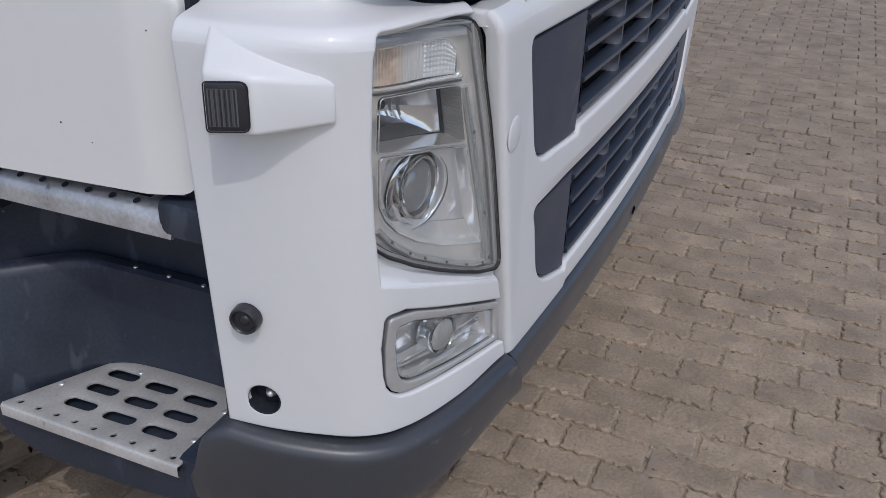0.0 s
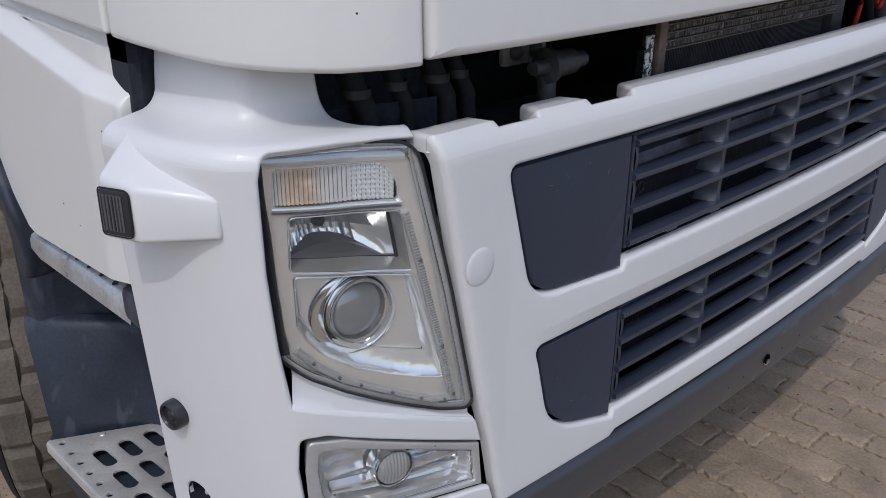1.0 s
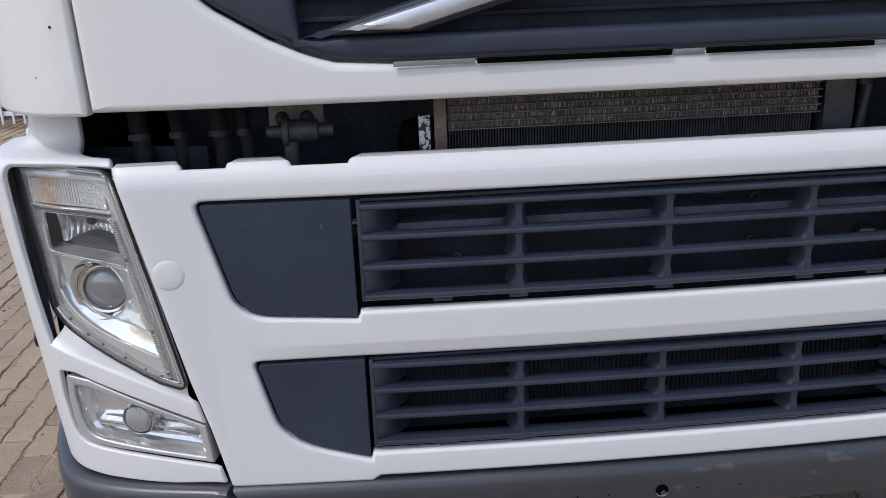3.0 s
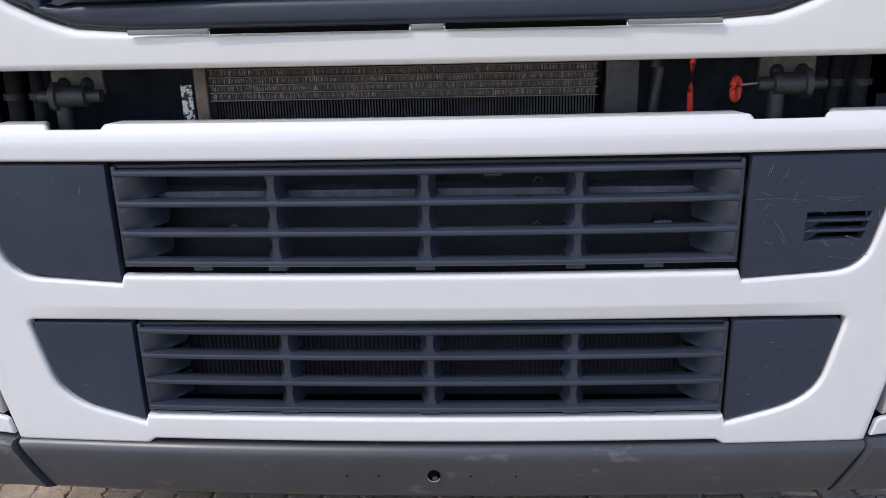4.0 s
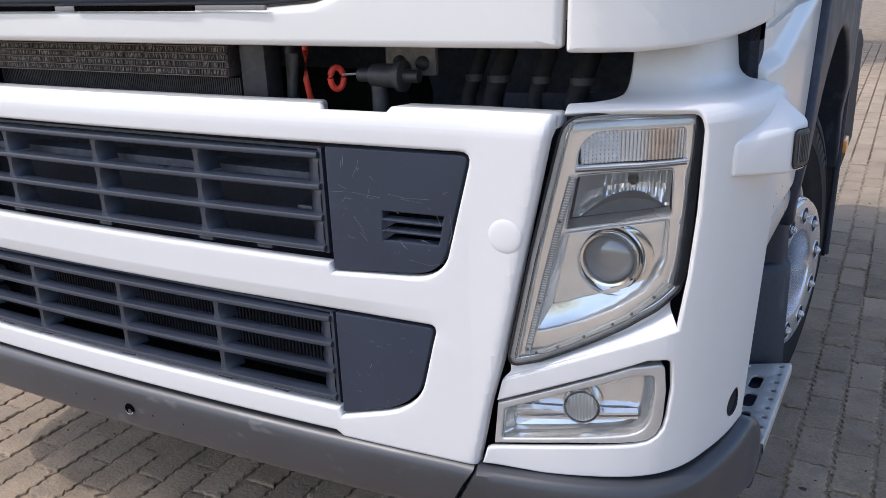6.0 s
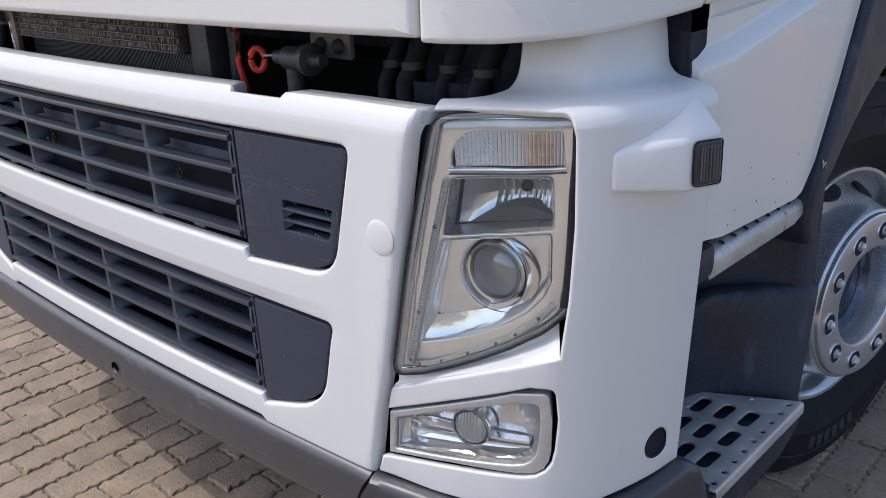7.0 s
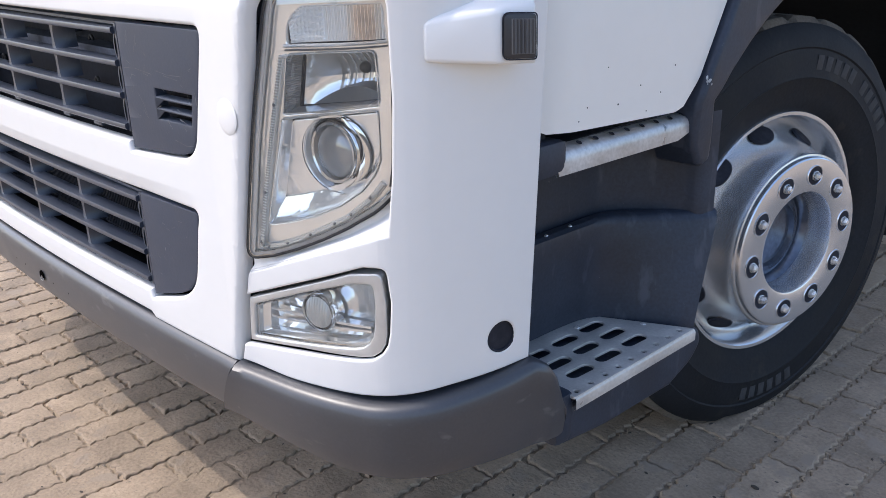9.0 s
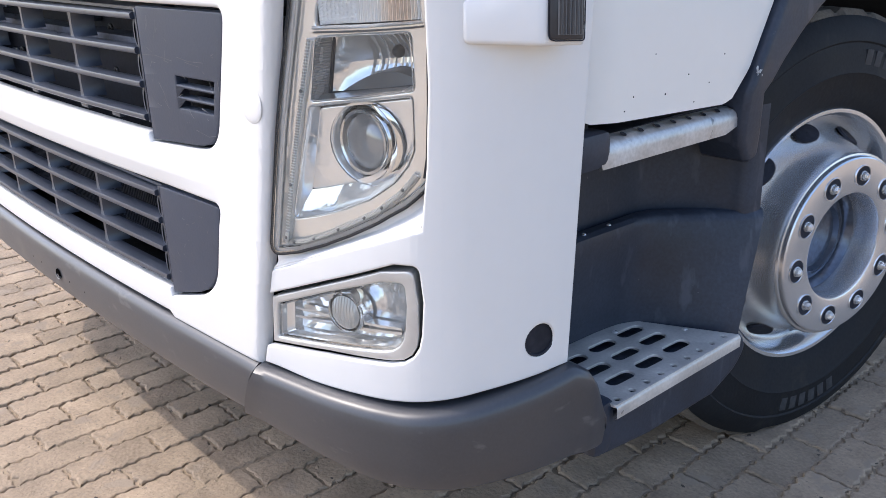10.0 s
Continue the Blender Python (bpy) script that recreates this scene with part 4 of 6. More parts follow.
for s in (-1, 1):
    corner(s), head_lamp(s), fog_lamp(s), side_marker(s)
    y, z = (0.243, 0.640) if s < 0 else (0.246, 0.645)
    p, n = CORNER.at(CORNER.y(y, z), z)
    ax = Vector((s * n.x, n.y, 0))
    q = Matrix.Translation((s * p.x, p.y, z)) @ ax.to_track_quat("X", "Z").to_matrix().to_4x4()
    socket = tpart("socket", revolve([(0.0262, -0.002), (0.0235, -0.003), (0.023, -0.03 if s < 0 else -0.006), (0.0, -0.03 if s < 0 else -0.006)], 28, q), BLACK, "open black socket")
    if s < 0:
        sub("pin", dome(bmesh.new(), q @ Vector((-0.03, 0.006, 0.004)), ax, 0.010, 0.022, 16), STEEL, socket, "steel pin")
        p, n = CORNER.at(CORNER.y(0.248, 0.788), 0.788)
        ax = Vector((s * n.x, n.y, 0))
        q = Matrix.Translation((s * p.x, p.y, 0.788)) @ ax.to_track_quat("X", "Z").to_matrix().to_4x4()
        b = tpart("sensor", revolve([(0.021, -0.004), (0.0215, 0.010), (0.020, 0.015), (0.0175, 0.0165), (0.0155, 0.0145), (0.015, 0.011), (0.0, 0.011)], 32, q), SMOKE, "glossy black round sensor cap")
        sub("eye", dome(bmesh.new(), q @ Vector((0.011, 0, 0)), ax, 0.008, 0.003, 20, 3), SMOKE, b)


# ---- bumper ----
PROFILE = [(-0.045, 0.560), (-0.012, 0.561), (-0.002, 0.559), (0.006, 0.553), (0.010, 0.543), (0.011, 0.527), (0.008, 0.49), (0.004, 0.466), (0.0, 0.455), (-0.007, 0.447), (-0.02, 0.444), (-0.08, 0.444)]


def swept(path, prof, shift=None):
    rows = []
    for k, (p, n) in enumerate(path):
        t = k / (len(path) - 1)
        rows.append([((p + n * o).x, (p + n * o).y, z + (shift(t, i) if shift else 0)) for i, (o, z) in enumerate(prof)])
    bm = grid(rows)
    cap(bm, rows[0]), cap(bm, rows[-1])
    return weld(bm)


path = []
for k in range(41):
    x = -0.808 + 1.616 * k / 40
    slope = (front_y(x + 1e-3) - front_y(x - 1e-3)) / 2e-3
    path.append((Vector((x, front_y(x))), Vector((slope, -1)).normalized()))


def slant(z):
    """How far the seam between the bumper and its corners leans inwards at a height."""
    return 0.055 * min(max((0.55 - z) / 0.10, 0.0), 1.0) ** 0.8


bm = swept(path, PROFILE)
for v in bm.verts:
    v.co.x -= math.copysign(slant(v.co.z) * max(0.0, (abs(v.co.x) - 0.6) / 0.208), v.co.x)
bumper = tpart("bumper", bm, BUMPER, "dark grey plastic front bumper")
# nothing is cut here: black discs paint the dark inside the bumper holes
c = Vector((0.005, front_y(0) - 0.0115, 0.503))
sub("bolt_hole", revolve([(0.0125, -0.001), (0.0115, 0.0012), (0.0, 0.0012)], 20, Matrix.Translation(c) @ pose(0, 0, 0, 0, 0, -90)), VOID, bumper, "black disc painted for a round hole")
sub("hole_lip", tube([c + Vector((0.0118 * math.cos(a), -0.0008, 0.0118 * math.sin(a))) for a in (math.pi * (1.12 + 0.76 * k / 12) for k in range(13))], 0.0009, 6), SCUFF, bumper, "pale lip along the lower edge of the hole")
sub("hole_nut", dome(bmesh.new(), c + Vector((0.002, -0.0014, -0.0048)), (0, -1, 0), 0.0055, 0.0004, 12, 2), BUMPER, bumper, "grey inner floor of the hole")
for x in (-0.1, 0.075, 0.16, -0.16):
    sub("pin_hole", revolve([(0.0021, 0.001), (0.0, 0.001)], 8, Matrix.Translation((x, front_y(x) - 0.0115, 0.503)) @ pose(0, 0, 0, 0, 0, -90)), VOID, bumper)
for s in (-1, 1):
    path = []
    for k in range(41):
        u = CORNER.x(0.814) + (CORNER.length - CORNER.x(0.814)) * k / 40
        p, n = CORNER.at(u, 0.58)
        path.append((Vector((s * p.x, p.y)), Vector((s * n.x, n.y))))
    for y in (0.325, 0.34, 0.352, 0.362):
        path.append((Vector((s * 1.204, y)), Vector((s, 0))))
    prof = [(o * 1.0 + (0.014 if 2 <= i <= 8 else 0.006), z) for i, (o, z) in enumerate(PROFILE)]

    def rise(t, i):
        k = round(t * 44)
        if k > 40:
            low = (0.018, -0.002, -0.04, -0.075)[k - 41]
            return low if i <= 4 else min(0.0, low * 0.6) if i == 5 else -0.02 - 0.002 * (k - 40)
        return 0.03 * max(0.0, (t - 0.45) / 0.45) ** 1.3 if i <= 5 else -0.02 * min(1.0, max(0.0, t - 0.05) * 3)
    bm = swept(path, prof, rise)
    for v in bm.verts:
        if v.co.y < 0.12:
            v.co.x -= s * slant(v.co.z) * min(1.0, max(0.0, 1 - (abs(v.co.x) - 0.814) / 0.2))
    tpart("bumper_corner", bm, BUMPER, "dark grey plastic bumper corner")


# ---- gap between panel and cab: what shows inside ----
for c, sz in (((0, 0.56, 1.25), (1.9, 0.02, 0.5)), ((0, 0.3, 1.03), (1.8, 0.5, 0.02)), ((0, 0.33, 1.42), (1.9, 0.46, 0.02))):
    tpart("nose_liner", box(bmesh.new(), c, sz), LINER, "lightened liner inside the nose gap")
rad = tpart("radiator", box(bmesh.new(), (-0.038, 0.085, 1.245), (0.674, 0.04, 0.09), 0.003), FINS, "dirty radiator core with flat tubes")
for k in range(6):
    sub("flat_tube", box(bmesh.new(), (-0.037, 0.062, 1.2015 + 0.0135 * k), (0.676, 0.008, 0.0022), 0.0008), RUST, rad)
r = random.Random(21)
bm = bmesh.new()
for k in range(5):
    for i in range(190):
        if r.random() < 0.2:
            continue
        h = 0.0105 * r.uniform(0.6, 1.0)
        box(bm, (-0.372 + 0.668 * (i + r.uniform(0.2, 0.8)) / 190, 0.0635, 1.2083 + 0.0135 * k + r.uniform(-0.001, 0.001)), (r.uniform(0.0008, 0.0022), 0.004, h), 0, pose(0, 0, 0, 0, r.uniform(-14, 14), 0))
tagged(sub("fin_core", bm, PALEFIN, rad, "pale bent cooling fins"), kind="stuff")
bm = bmesh.new()
for k in range(130):
    box(bm, (-0.375 + 0.674 * k / 129, 0.10, 1.155), (0.0025, 0.02, 0.08))
tagged(tpart("lower_core", bm, PART, "dark lower cooler fins"), kind="stuff")
tpart("radiator_post", box(bmesh.new(), (-0.388, 0.06, 1.20), (0.022, 0.012, 0.16), 0.003), RUST, "brown metal radiator post")
tpart("speckled_label", box(bmesh.new(), (-0.416, 0.062, 1.19), (0.020, 0.004, 0.08), 0.001), CARD, "speckled white label strip")
tpart("tank", box(bmesh.new(), (0.345, 0.10, 1.2), (0.06, 0.05, 0.2), 0.01), PART, "dark radiator end tank")
tpart("pipe", tube([(0.405, 0.12, 1.33), (0.41, 0.11, 1.24), (0.40, 0.11, 1.1)], 0.013, 10), PART, "dark coolant pipe")
for s in (-1, 1):
    x0 = s * 0.63
    v = tpart("lock_valve", revolve([(0.0, -0.055), (0.012, -0.055), (0.012, -0.03), (0.019, -0.028), (0.02, 0.02), (0.026, 0.022), (0.026, 0.032), (0.012, 0.034), (0.010, 0.06), (0.0, 0.06)], 20, Matrix.Translation((x0, 0.075, 1.212)) @ (Matrix.Rotation(math.pi, 4, "Z") if s < 0 else Matrix())), PART, "dark grey cab lock fitting")
    sub("bracket", box(bmesh.new(), (x0 + s * 0.012, 0.135, 1.242), (0.10, 0.012, 0.075), 0.008), BRACKET, v, "pale cast bracket")
    for bx in (-0.022, 0.022):
        sub("bolt", dome(bmesh.new(), (x0 + s * 0.015 + bx, 0.128, 1.226), (0, -1, 0), 0.013, 0.012, 14, 3), PART, v, "dark round bolt")
    sub("stem", tube([(x0 - 0.02, 0.08, 1.20), (x0 - 0.02, 0.08, 1.12)], 0.014, 12), PART, v)
    for k, xo in enumerate((0.11, 0.155, 0.23, 0.30)):
        tpart("hose", tube([(x0 + s * xo, 0.2 + 0.02 * k, 1.34), (x0 + s * (xo + 0.01), 0.19, 1.24), (x0 + s * (xo - 0.005), 0.16, 1.17), (x0 + s * xo, 0.15, 1.10)], 0.013 + 0.004 * (k % 2), 10), DEEP, "black rubber hose")
        tpart("hose_clamp", revolve([(0.0165 + 0.004 * (k % 2), -0.006), (0.0165 + 0.004 * (k % 2), 0.006)], 16, Matrix.Translation((x0 + s * (xo + 0.003), 0.172, 1.20)) @ pose(0, 0, 0, 0, 90, 0)), PART, "dark hose clamp")
tpart("red_hose", tube([(0.462, 0.085, 1.33), (0.464, 0.078, 1.25), (0.462, 0.076, 1.20), (0.470, 0.09, 1.10)], 0.0055, 10), RED, "thin red hose")
pts = [(0.536 + 0.008 * math.cos(a), 0.064 + 0.008 * math.cos(a), 1.206 + 0.018 * math.sin(a)) for a in (2 * math.pi * k / 16 for k in range(16))]
key = tpart("pull_ring", tube(pts, 0.0055, 8, closed=True), RED, "red plastic pull ring")
sub("wire", tube([(0.545, 0.068, 1.212), (0.58, 0.075, 1.214)], 0.002, 6), STEEL, key)


# ---- cab front and corners ----
CURVE = [(0.470, 1.328), (0.560, 1.334), (0.600, 1.345, 0.03), (0.665, 1.374), (0.745, 1.421), (0.83, 1.49), (0.88, 1.60), (0.89, 1.74, 0.03)]
o = [(-0.960, 1.268, 0.006), (0.960, 1.268, 0.006), (0.975, 1.78), (-0.975, 1.78)]
hole = CURVE + [(-p[0], *p[1:]) for p in reversed(CURVE)]
bm = panel(rounded(o), [rounded(hole)], cab_map(1), r=0.013, depth=0.03, back=0.01, cut=0.05, steps=4)
tpart("cab_front_panel", bm, CREAM, "off-white cab front panel", weighted=True)
inner = [(0.612, 1.374), (0.622, 1.50), (0.66, 1.57), (0.72, 1.63), (0.74, 1.70)]
og = [(p[0] - 0.003, p[1] + 0.004, *p[2:]) for p in CURVE]
og = og + [(-p[0], *p[1:]) for p in reversed(og)]
hg = inner + [(-p[0], *p[1:]) for p in reversed(inner)]
ug = tpart("upper_grille", panel(rounded(og), [rounded(hg)], cab_map(1, 0.004), r=0.012, depth=0.045, back=0.004, cut=0.06), UPPER, "dark slate plastic upper grille frame", weighted=True)
bm = bmesh.new()
box(bm, (0, 0.03, 1.55), (1.6, 0.01, 0.36))
sub("mesh_backing", bm, BLACK, ug, "black mesh backing")
bm = bmesh.new()
for k in range(9):
    box(bm, (0, 0.018, 1.40 + 0.035 * k), (1.56, 0.012, 0.008), 0.002)
sub("mesh", bm, BLACK, ug)
bm = sheet(rounded([(-0.610, 1.374), (-0.42, 1.377), (0.585, 1.648), (0.40, 1.668)]), cab_map(1, 0.002), 0.03, r=0.01)
sub("badge_plinth", bm, UPPER, ug, "dark plinth under the silver bar")
bm = sheet(rounded([(-0.549, 1.384), (-0.439, 1.3815), (0.56, 1.655), (0.44, 1.655)]), cab_map(1, -0.014), 0.026, r=0.009)
sub("badge_bar", bm, SILVER, ug, "slanting silver bar across the grille")
# solid black strips paint the dark of two slots that aren't open
for a, b in ((-0.332, -0.012), (0.046, 0.33)):
    bm = box(bmesh.new(), ((a + b) / 2, -0.0365, 1.3285), (b - a, 0.007, 0.009), 0.001)
    sub("slot", bm, VOID, ug, "narrow black strip painted for an open slot")
for a, b in ((-0.468, -0.334), (-0.010, 0.044), (0.332, 0.480)):
    sub("clip_tab", box(bmesh.new(), ((a + b) / 2, -0.034, 1.3285), (b - a - 0.002, 0.006, 0.008), 0.0015), TAB, ug, "grey plastic clip tab")
for s in (-1, 1):
    o = [(CAB.x(0.966), 1.263, 0.006), (CAB.x(1.06), 1.262), (CAB.x(1.15), 1.268), (CAB.length, 1.283, 0.006), (CAB.length, 2.2), (CAB.x(0.985), 2.2)]
    bm = panel(rounded(o), [], cab_map(s), r=0.009, depth=0.03, back=0.01, cut=0.04)
    cc = tpart("cab_corner", bm, CREAM, "off-white rounded cab corner", weighted=True)
    for x, z, r in ((1.002, 1.406, 0.0025), (1.043, 1.327, 0.0014)):
        if s < 0:
            p, n = CAB.at(CAB.x(x))
            sub("chip", dome(bmesh.new(), (-p.x, p.y, z), (-n.x, n.y, 0), r, 0.0008, 10, 2), BLACK, cc, "small dark stone chip")
# plain cab shell above and behind
rows = []
for z, inset in ((1.30, 0.10), (1.76, 0.10), (1.80, 0.036), (2.2, 0.05), (2.9, 0.12), (3.0, 0.2)):
    row = []
    for k in range(-12, 13):
        p, n = CAB.at(abs(k) / 12 * CAB.length)
        p = p - n * inset
        row.append((math.copysign(p.x, k) if k else 0.0, p.y + (0.25 * max(0, z - 1.8) / 1.2), z))
    row += [(1.19 - inset, 2.1, z), (-1.19 + inset, 2.1, z)]
    rows.append(row)
bm = grid(rows, close_u=True)
cap(bm, rows[-1])
tpart("cab_shell", weld(bm), CREAM, "plain white cab shell")
tpart("cab_back", box(bmesh.new(), (0, 2.09, 2.13), (2.28, 0.03, 1.66), 0.01), CREAM, "plain white cab back wall")
tpart("cab_roof", box(bmesh.new(), (0, 1.25, 2.975), (1.9, 1.6, 0.03), 0.01), CREAM, "plain white cab roof")


# ---- doors, sills, steps and wheel arches ----
def side_map(s, x0):
    def f(u, v, d):
        bulge = 0.004 * math.sin(min(1.0, max(0.0, (v - 0.93) / 1.2)) * math.pi)
        return Vector((s * (x0 + bulge - d), u, v))
    return f


AY, AZ = 1.366, 0.505
STONE = {-1: [(0.36, 1.16, 0.0011), (0.52, 1.02, 0.0015), (0.47, 1.0, 0.0011)], 1: [(0.42, 0.975, 0.0014), (0.50, 0.968, 0.0018), (0.40, 0.957, 0.0013), (0.56, 0.99, 0.0015), (0.62, 0.97, 0.0013), (0.66, 1.01, 0.0014), (0.47, 1.03, 0.0011), (0.58, 0.945, 0.0014)]}
SLOTS = [(i, j) for i in range(3) for j in range(3)]


def side_parts(s):
    up = [(0.317, 1.286, 0.006), (0.63, 1.297), (0.918, 1.308), (0.98, 1.5), (1.0, 2.3), (0.40, 2.3), (0.317, 1.9)]
    tpart("door", panel(rounded(up), [], side_map(s, 1.192), r=0.006, depth=0.03, back=0.02, cut=0.08), CREAM, "off-white cab door", weighted=True)

    # lower side panel: flat below, a sloping ledge, a set-back upper flange and a bevelled front edge
    def skin(u, v, d):
        ridge = 1.204 + 0.165 * (u - 0.376)
        t = min(max((v - ridge) / 0.028, 0.0), 1.0)
        w = min(max((0.385 - u) / 0.055, 0.0), 1.0)
        return Vector((s * (1.207 - 0.024 * t * t * (3 - 2 * t) - 0.016 * w - d), u, v))
    foot = [(0.320, 0.958), (0.335, 0.946), (0.50, 0.937), (0.670, 0.928), (0.695, 0.934), (0.742, 0.977), (0.816, 1.105), (0.90, 1.27)]
    rows = []
    for k in range(60):
        u = 0.320 + (0.902 - 0.320) * k / 59
        low = float(np.interp(u, [p[0] for p in foot], [p[1] for p in foot]))
        ridge, top = 1.204 + 0.165 * (u - 0.376), 1.262 + 0.043 * (u - 0.322)
        vs = [low, low + 0.004] + [low + (ridge - 0.006 - low) * q / 6 for q in range(1, 7)] + [ridge + q * 0.0035 for q in range(10)] + [top - 0.003, top]
        vs = [min(max(v, low), max(top, low + 0.001)) for v in vs]
        rows.append([skin(u, low, 0.03), skin(u, low + 0.001, 0.004)] + [skin(u, v, 0) for v in vs] + [skin(u, vs[-1] + 0.002, 0.004), skin(u, vs[-1], 0.03)])
    rows = [[p - Vector((s * 0.03, 0, 0)) for p in rows[0]], [p + Vector((-s * 0.004, -0.003, 0)) for p in rows[0]]] + rows
    lower = tpart("side_panel", weld(grid(rows)), CREAM, "off-white lower side panel with small stone chips", angle=60)
    for y, z, r in STONE[s]:
        sub("chip", dome(bmesh.new(), skin(y, z, 0), (s, 0, 0), r, 0.0008, 8, 2), BLACK, lower, "small dark stone chip")
    tpart("recess_strip", box(bmesh.new(), (s * 1.165, 0.60, 1.28), (0.02, 0.58, 0.06)), CREAM, "shaded white strip under the door")
    tpart("side_wall", panel(rounded([(1.008, 1.5), (2.09, 1.5), (2.09, 2.3), (1.008, 2.3)]), [], side_map(s, 1.2), r=0.006, depth=0.03, cut=0.2), CREAM, "off-white cab side wall")
    # black boxes added in place of the shade inside the door gap
    bm = box(bmesh.new(), (s * 1.13, 0.60, 1.25), (0.06, 0.58, 0.6))
    box(bm, (s * 1.15, 0.335, 1.15), (0.05, 0.05, 0.5))
    tpart("door_frame", bm, BLACK, "black filler painting the dark of the shut line")
    # wheel arch
    arc = [(AY + (0.715 - 0.05 * min(1, k / 6)) * math.cos(a), AZ + 0.02 + (0.69 - 0.04 * min(1, k / 6)) * math.sin(a)) for k, a in enumerate(math.pi * (0.80 - 0.74 * k / 24) for k in range(25))]
    arch = [(0.728, 0.935), (0.750, 0.977), (0.824, 1.105), (0.908, 1.27), (0.985, 1.492), (2.09, 1.492), (2.09, 0.8)] + arc[::-1] + [(0.806, 0.855), (0.803, 0.815, 0.012), (0.765, 0.805, 0.02), (0.737, 0.86, 0.02)]
    def arch_map(u, v, d):
        return side_map(s, 1.222 - 0.014 * min(max((0.95 - v) / 0.10, 0.0), 1.0))(u, v, d)
    wa = tpart("wheel_arch", panel(rounded(arch), [], arch_map, r=0.012, depth=0.09, back=0.02, cut=0.08), NAVY, "dark plastic wheel arch", weighted=True)
    if s > 0:
        r = random.Random(11)
        for k in range(9):
            sub("scuff", dome(bmesh.new(), (1.2222, 0.752 + r.uniform(-0.012, 0.012), 0.972 + r.uniform(-0.008, 0.008)), (1, 0, 0), r.uniform(0.0015, 0.004), 0.0006, 7, 2), SCUFF, wa, "pale scuff mark")
    rows = [[(s * x, AY + 0.73 * math.cos(a), AZ + 0.02 + 0.71 * math.sin(a)) for a in (math.pi * (0.77 - 0.72 * k / 30) for k in range(31))] for x in (0.55, 1.15)]
    tpart("arch_liner", grid(rows), DEEP, "black wheel arch liner")
    tpart("mudflap", box(bmesh.new(), (s * 1.02, 2.06, 0.62), (0.36, 0.012, 0.62), 0.003), DEEP, "black rubber mudflap")
    tpart("mudguard_edge", tube([(s * 1.2, 2.055, 0.32), (s * 1.205, 2.06, 0.6), (s * 1.21, 2.06, 0.98)], 0.012, 8), NAVY, "mudflap edge strip")
    tpart("side_reflector", box(bmesh.new(), (s * 1.215, 2.2, 0.69), (0.02, 0.1, 0.045), 0.006), ORANGE, "small orange side reflector")
    # sill tread
    rows = []
    for k in range(13):
        y = 0.352 + (0.752 - 0.352) * k / 12
        taper = 1.0 if k < 11 else 1.0 - 0.22 * (k - 10)
        rows.append([(s * x, y + dy, 0.917 + (z - 0.917) * taper - 0.006 * k / 12) for x, z, dy in ((1.13, 0.918, 0), (1.175, 0.918, 0), (1.188, 0.915, 0.002), (1.196, 0.907, 0.005), (1.199, 0.895, 0.008), (1.199, 0.876, 0.014), (1.194, 0.874, 0.014), (1.19, 0.885, 0.01))])
    rail = tpart("sill_tread", grid(rows), SILL, "worn aluminium sill tread")
    # black dots on the uncut sill paint the dark of its row of holes
    for k in range(9):
        y = 0.385 + 0.345 * k / 8
        sub("tread_hole", revolve([(0.0055, 0.0008), (0.004, 0.0), (0.0, -0.0)], 10, Matrix.Translation((s * 1.1865, y, 0.9172 - 0.006 * k / 8)) @ pose(0, 0, 0, 0, -90 + 25 * s, 0)), BLACK, rail)
    tpart("sill_cap", box(bmesh.new(), (s * 1.166, 0.346, 0.905), (0.07, 0.078, 0.056), 0.014), NAVY, "dark plastic sill end cap")
    # step well: tub wall following the step plate, upper recess
    low = [(1.034, 0.30), (1.034, 0.40), (1.036, 0.50), (1.04, 0.58), (1.05, 0.635), (1.075, 0.675), (1.11, 0.70), (1.15, 0.727), (1.19, 0.757), (1.212, 0.785)]
    top = [(1.058, 0.28), (1.06, 0.42), (1.063, 0.56), (1.066, 0.63), (1.069, 0.682), (1.085, 0.714), (1.122, 0.752), (1.158, 0.790), (1.184, 0.824), (1.202, 0.862)]
    lo_c, hi_c = smooth_curve(low, 4), smooth_curve(top, 4)
    rows = []
    for t, back, zz in ((0, 0, 0.462), (0.04, 0, 0.485), (0.3, 0, 0.55), (0.7, 0, 0.63), (0.93, 0.0, 0.685), (0.98, 0.004, 0.697), (1.0, 0.012, 0.703), (1.0, 0.03, 0.703), (1.0, 0.036, 0.69), (0.95, 0.036, 0.55)):
        row = []
        for k, (a, b) in enumerate(zip(lo_c, hi_c)):
            p = a.lerp(b, t)
            d = (hi_c[min(k + 1, len(hi_c) - 1)] - hi_c[max(k - 1, 0)]).normalized()
            p = p + Vector((-d.y, d.x)) * back
            row.append((s * p.x, p.y, zz))
        rows.append(row)
    well = tpart("step_well", grid(rows), NAVY, "scuffed dark plastic step well")
    for y in (0.38, 0.45, 0.52, 0.59):
        sub("bolt", dome(bmesh.new(), (s * 1.048, y, 0.703), (0, 0, 1), 0.0045, 0.003, 10, 3), STEEL, well, "small steel bolt")
    rows = [[(s * x, y, z) for x, y in smooth_curve([(1.022, 0.27), (1.024, 0.5), (1.026, 0.66), (1.034, 0.715), (1.062, 0.752), (1.10, 0.785), (1.15, 0.812), (1.18, 0.825), (1.192, 0.86)], 4)] for z in (0.66, 0.78, 0.90)]
    tpart("upper_recess", grid(rows), NAVY, "dark plastic recess above the step")
    tpart("recess_roof", box(bmesh.new(), (s * 1.07, 0.55, 0.912), (0.2, 0.52, 0.01)), BLACK, "black underside of the sill")
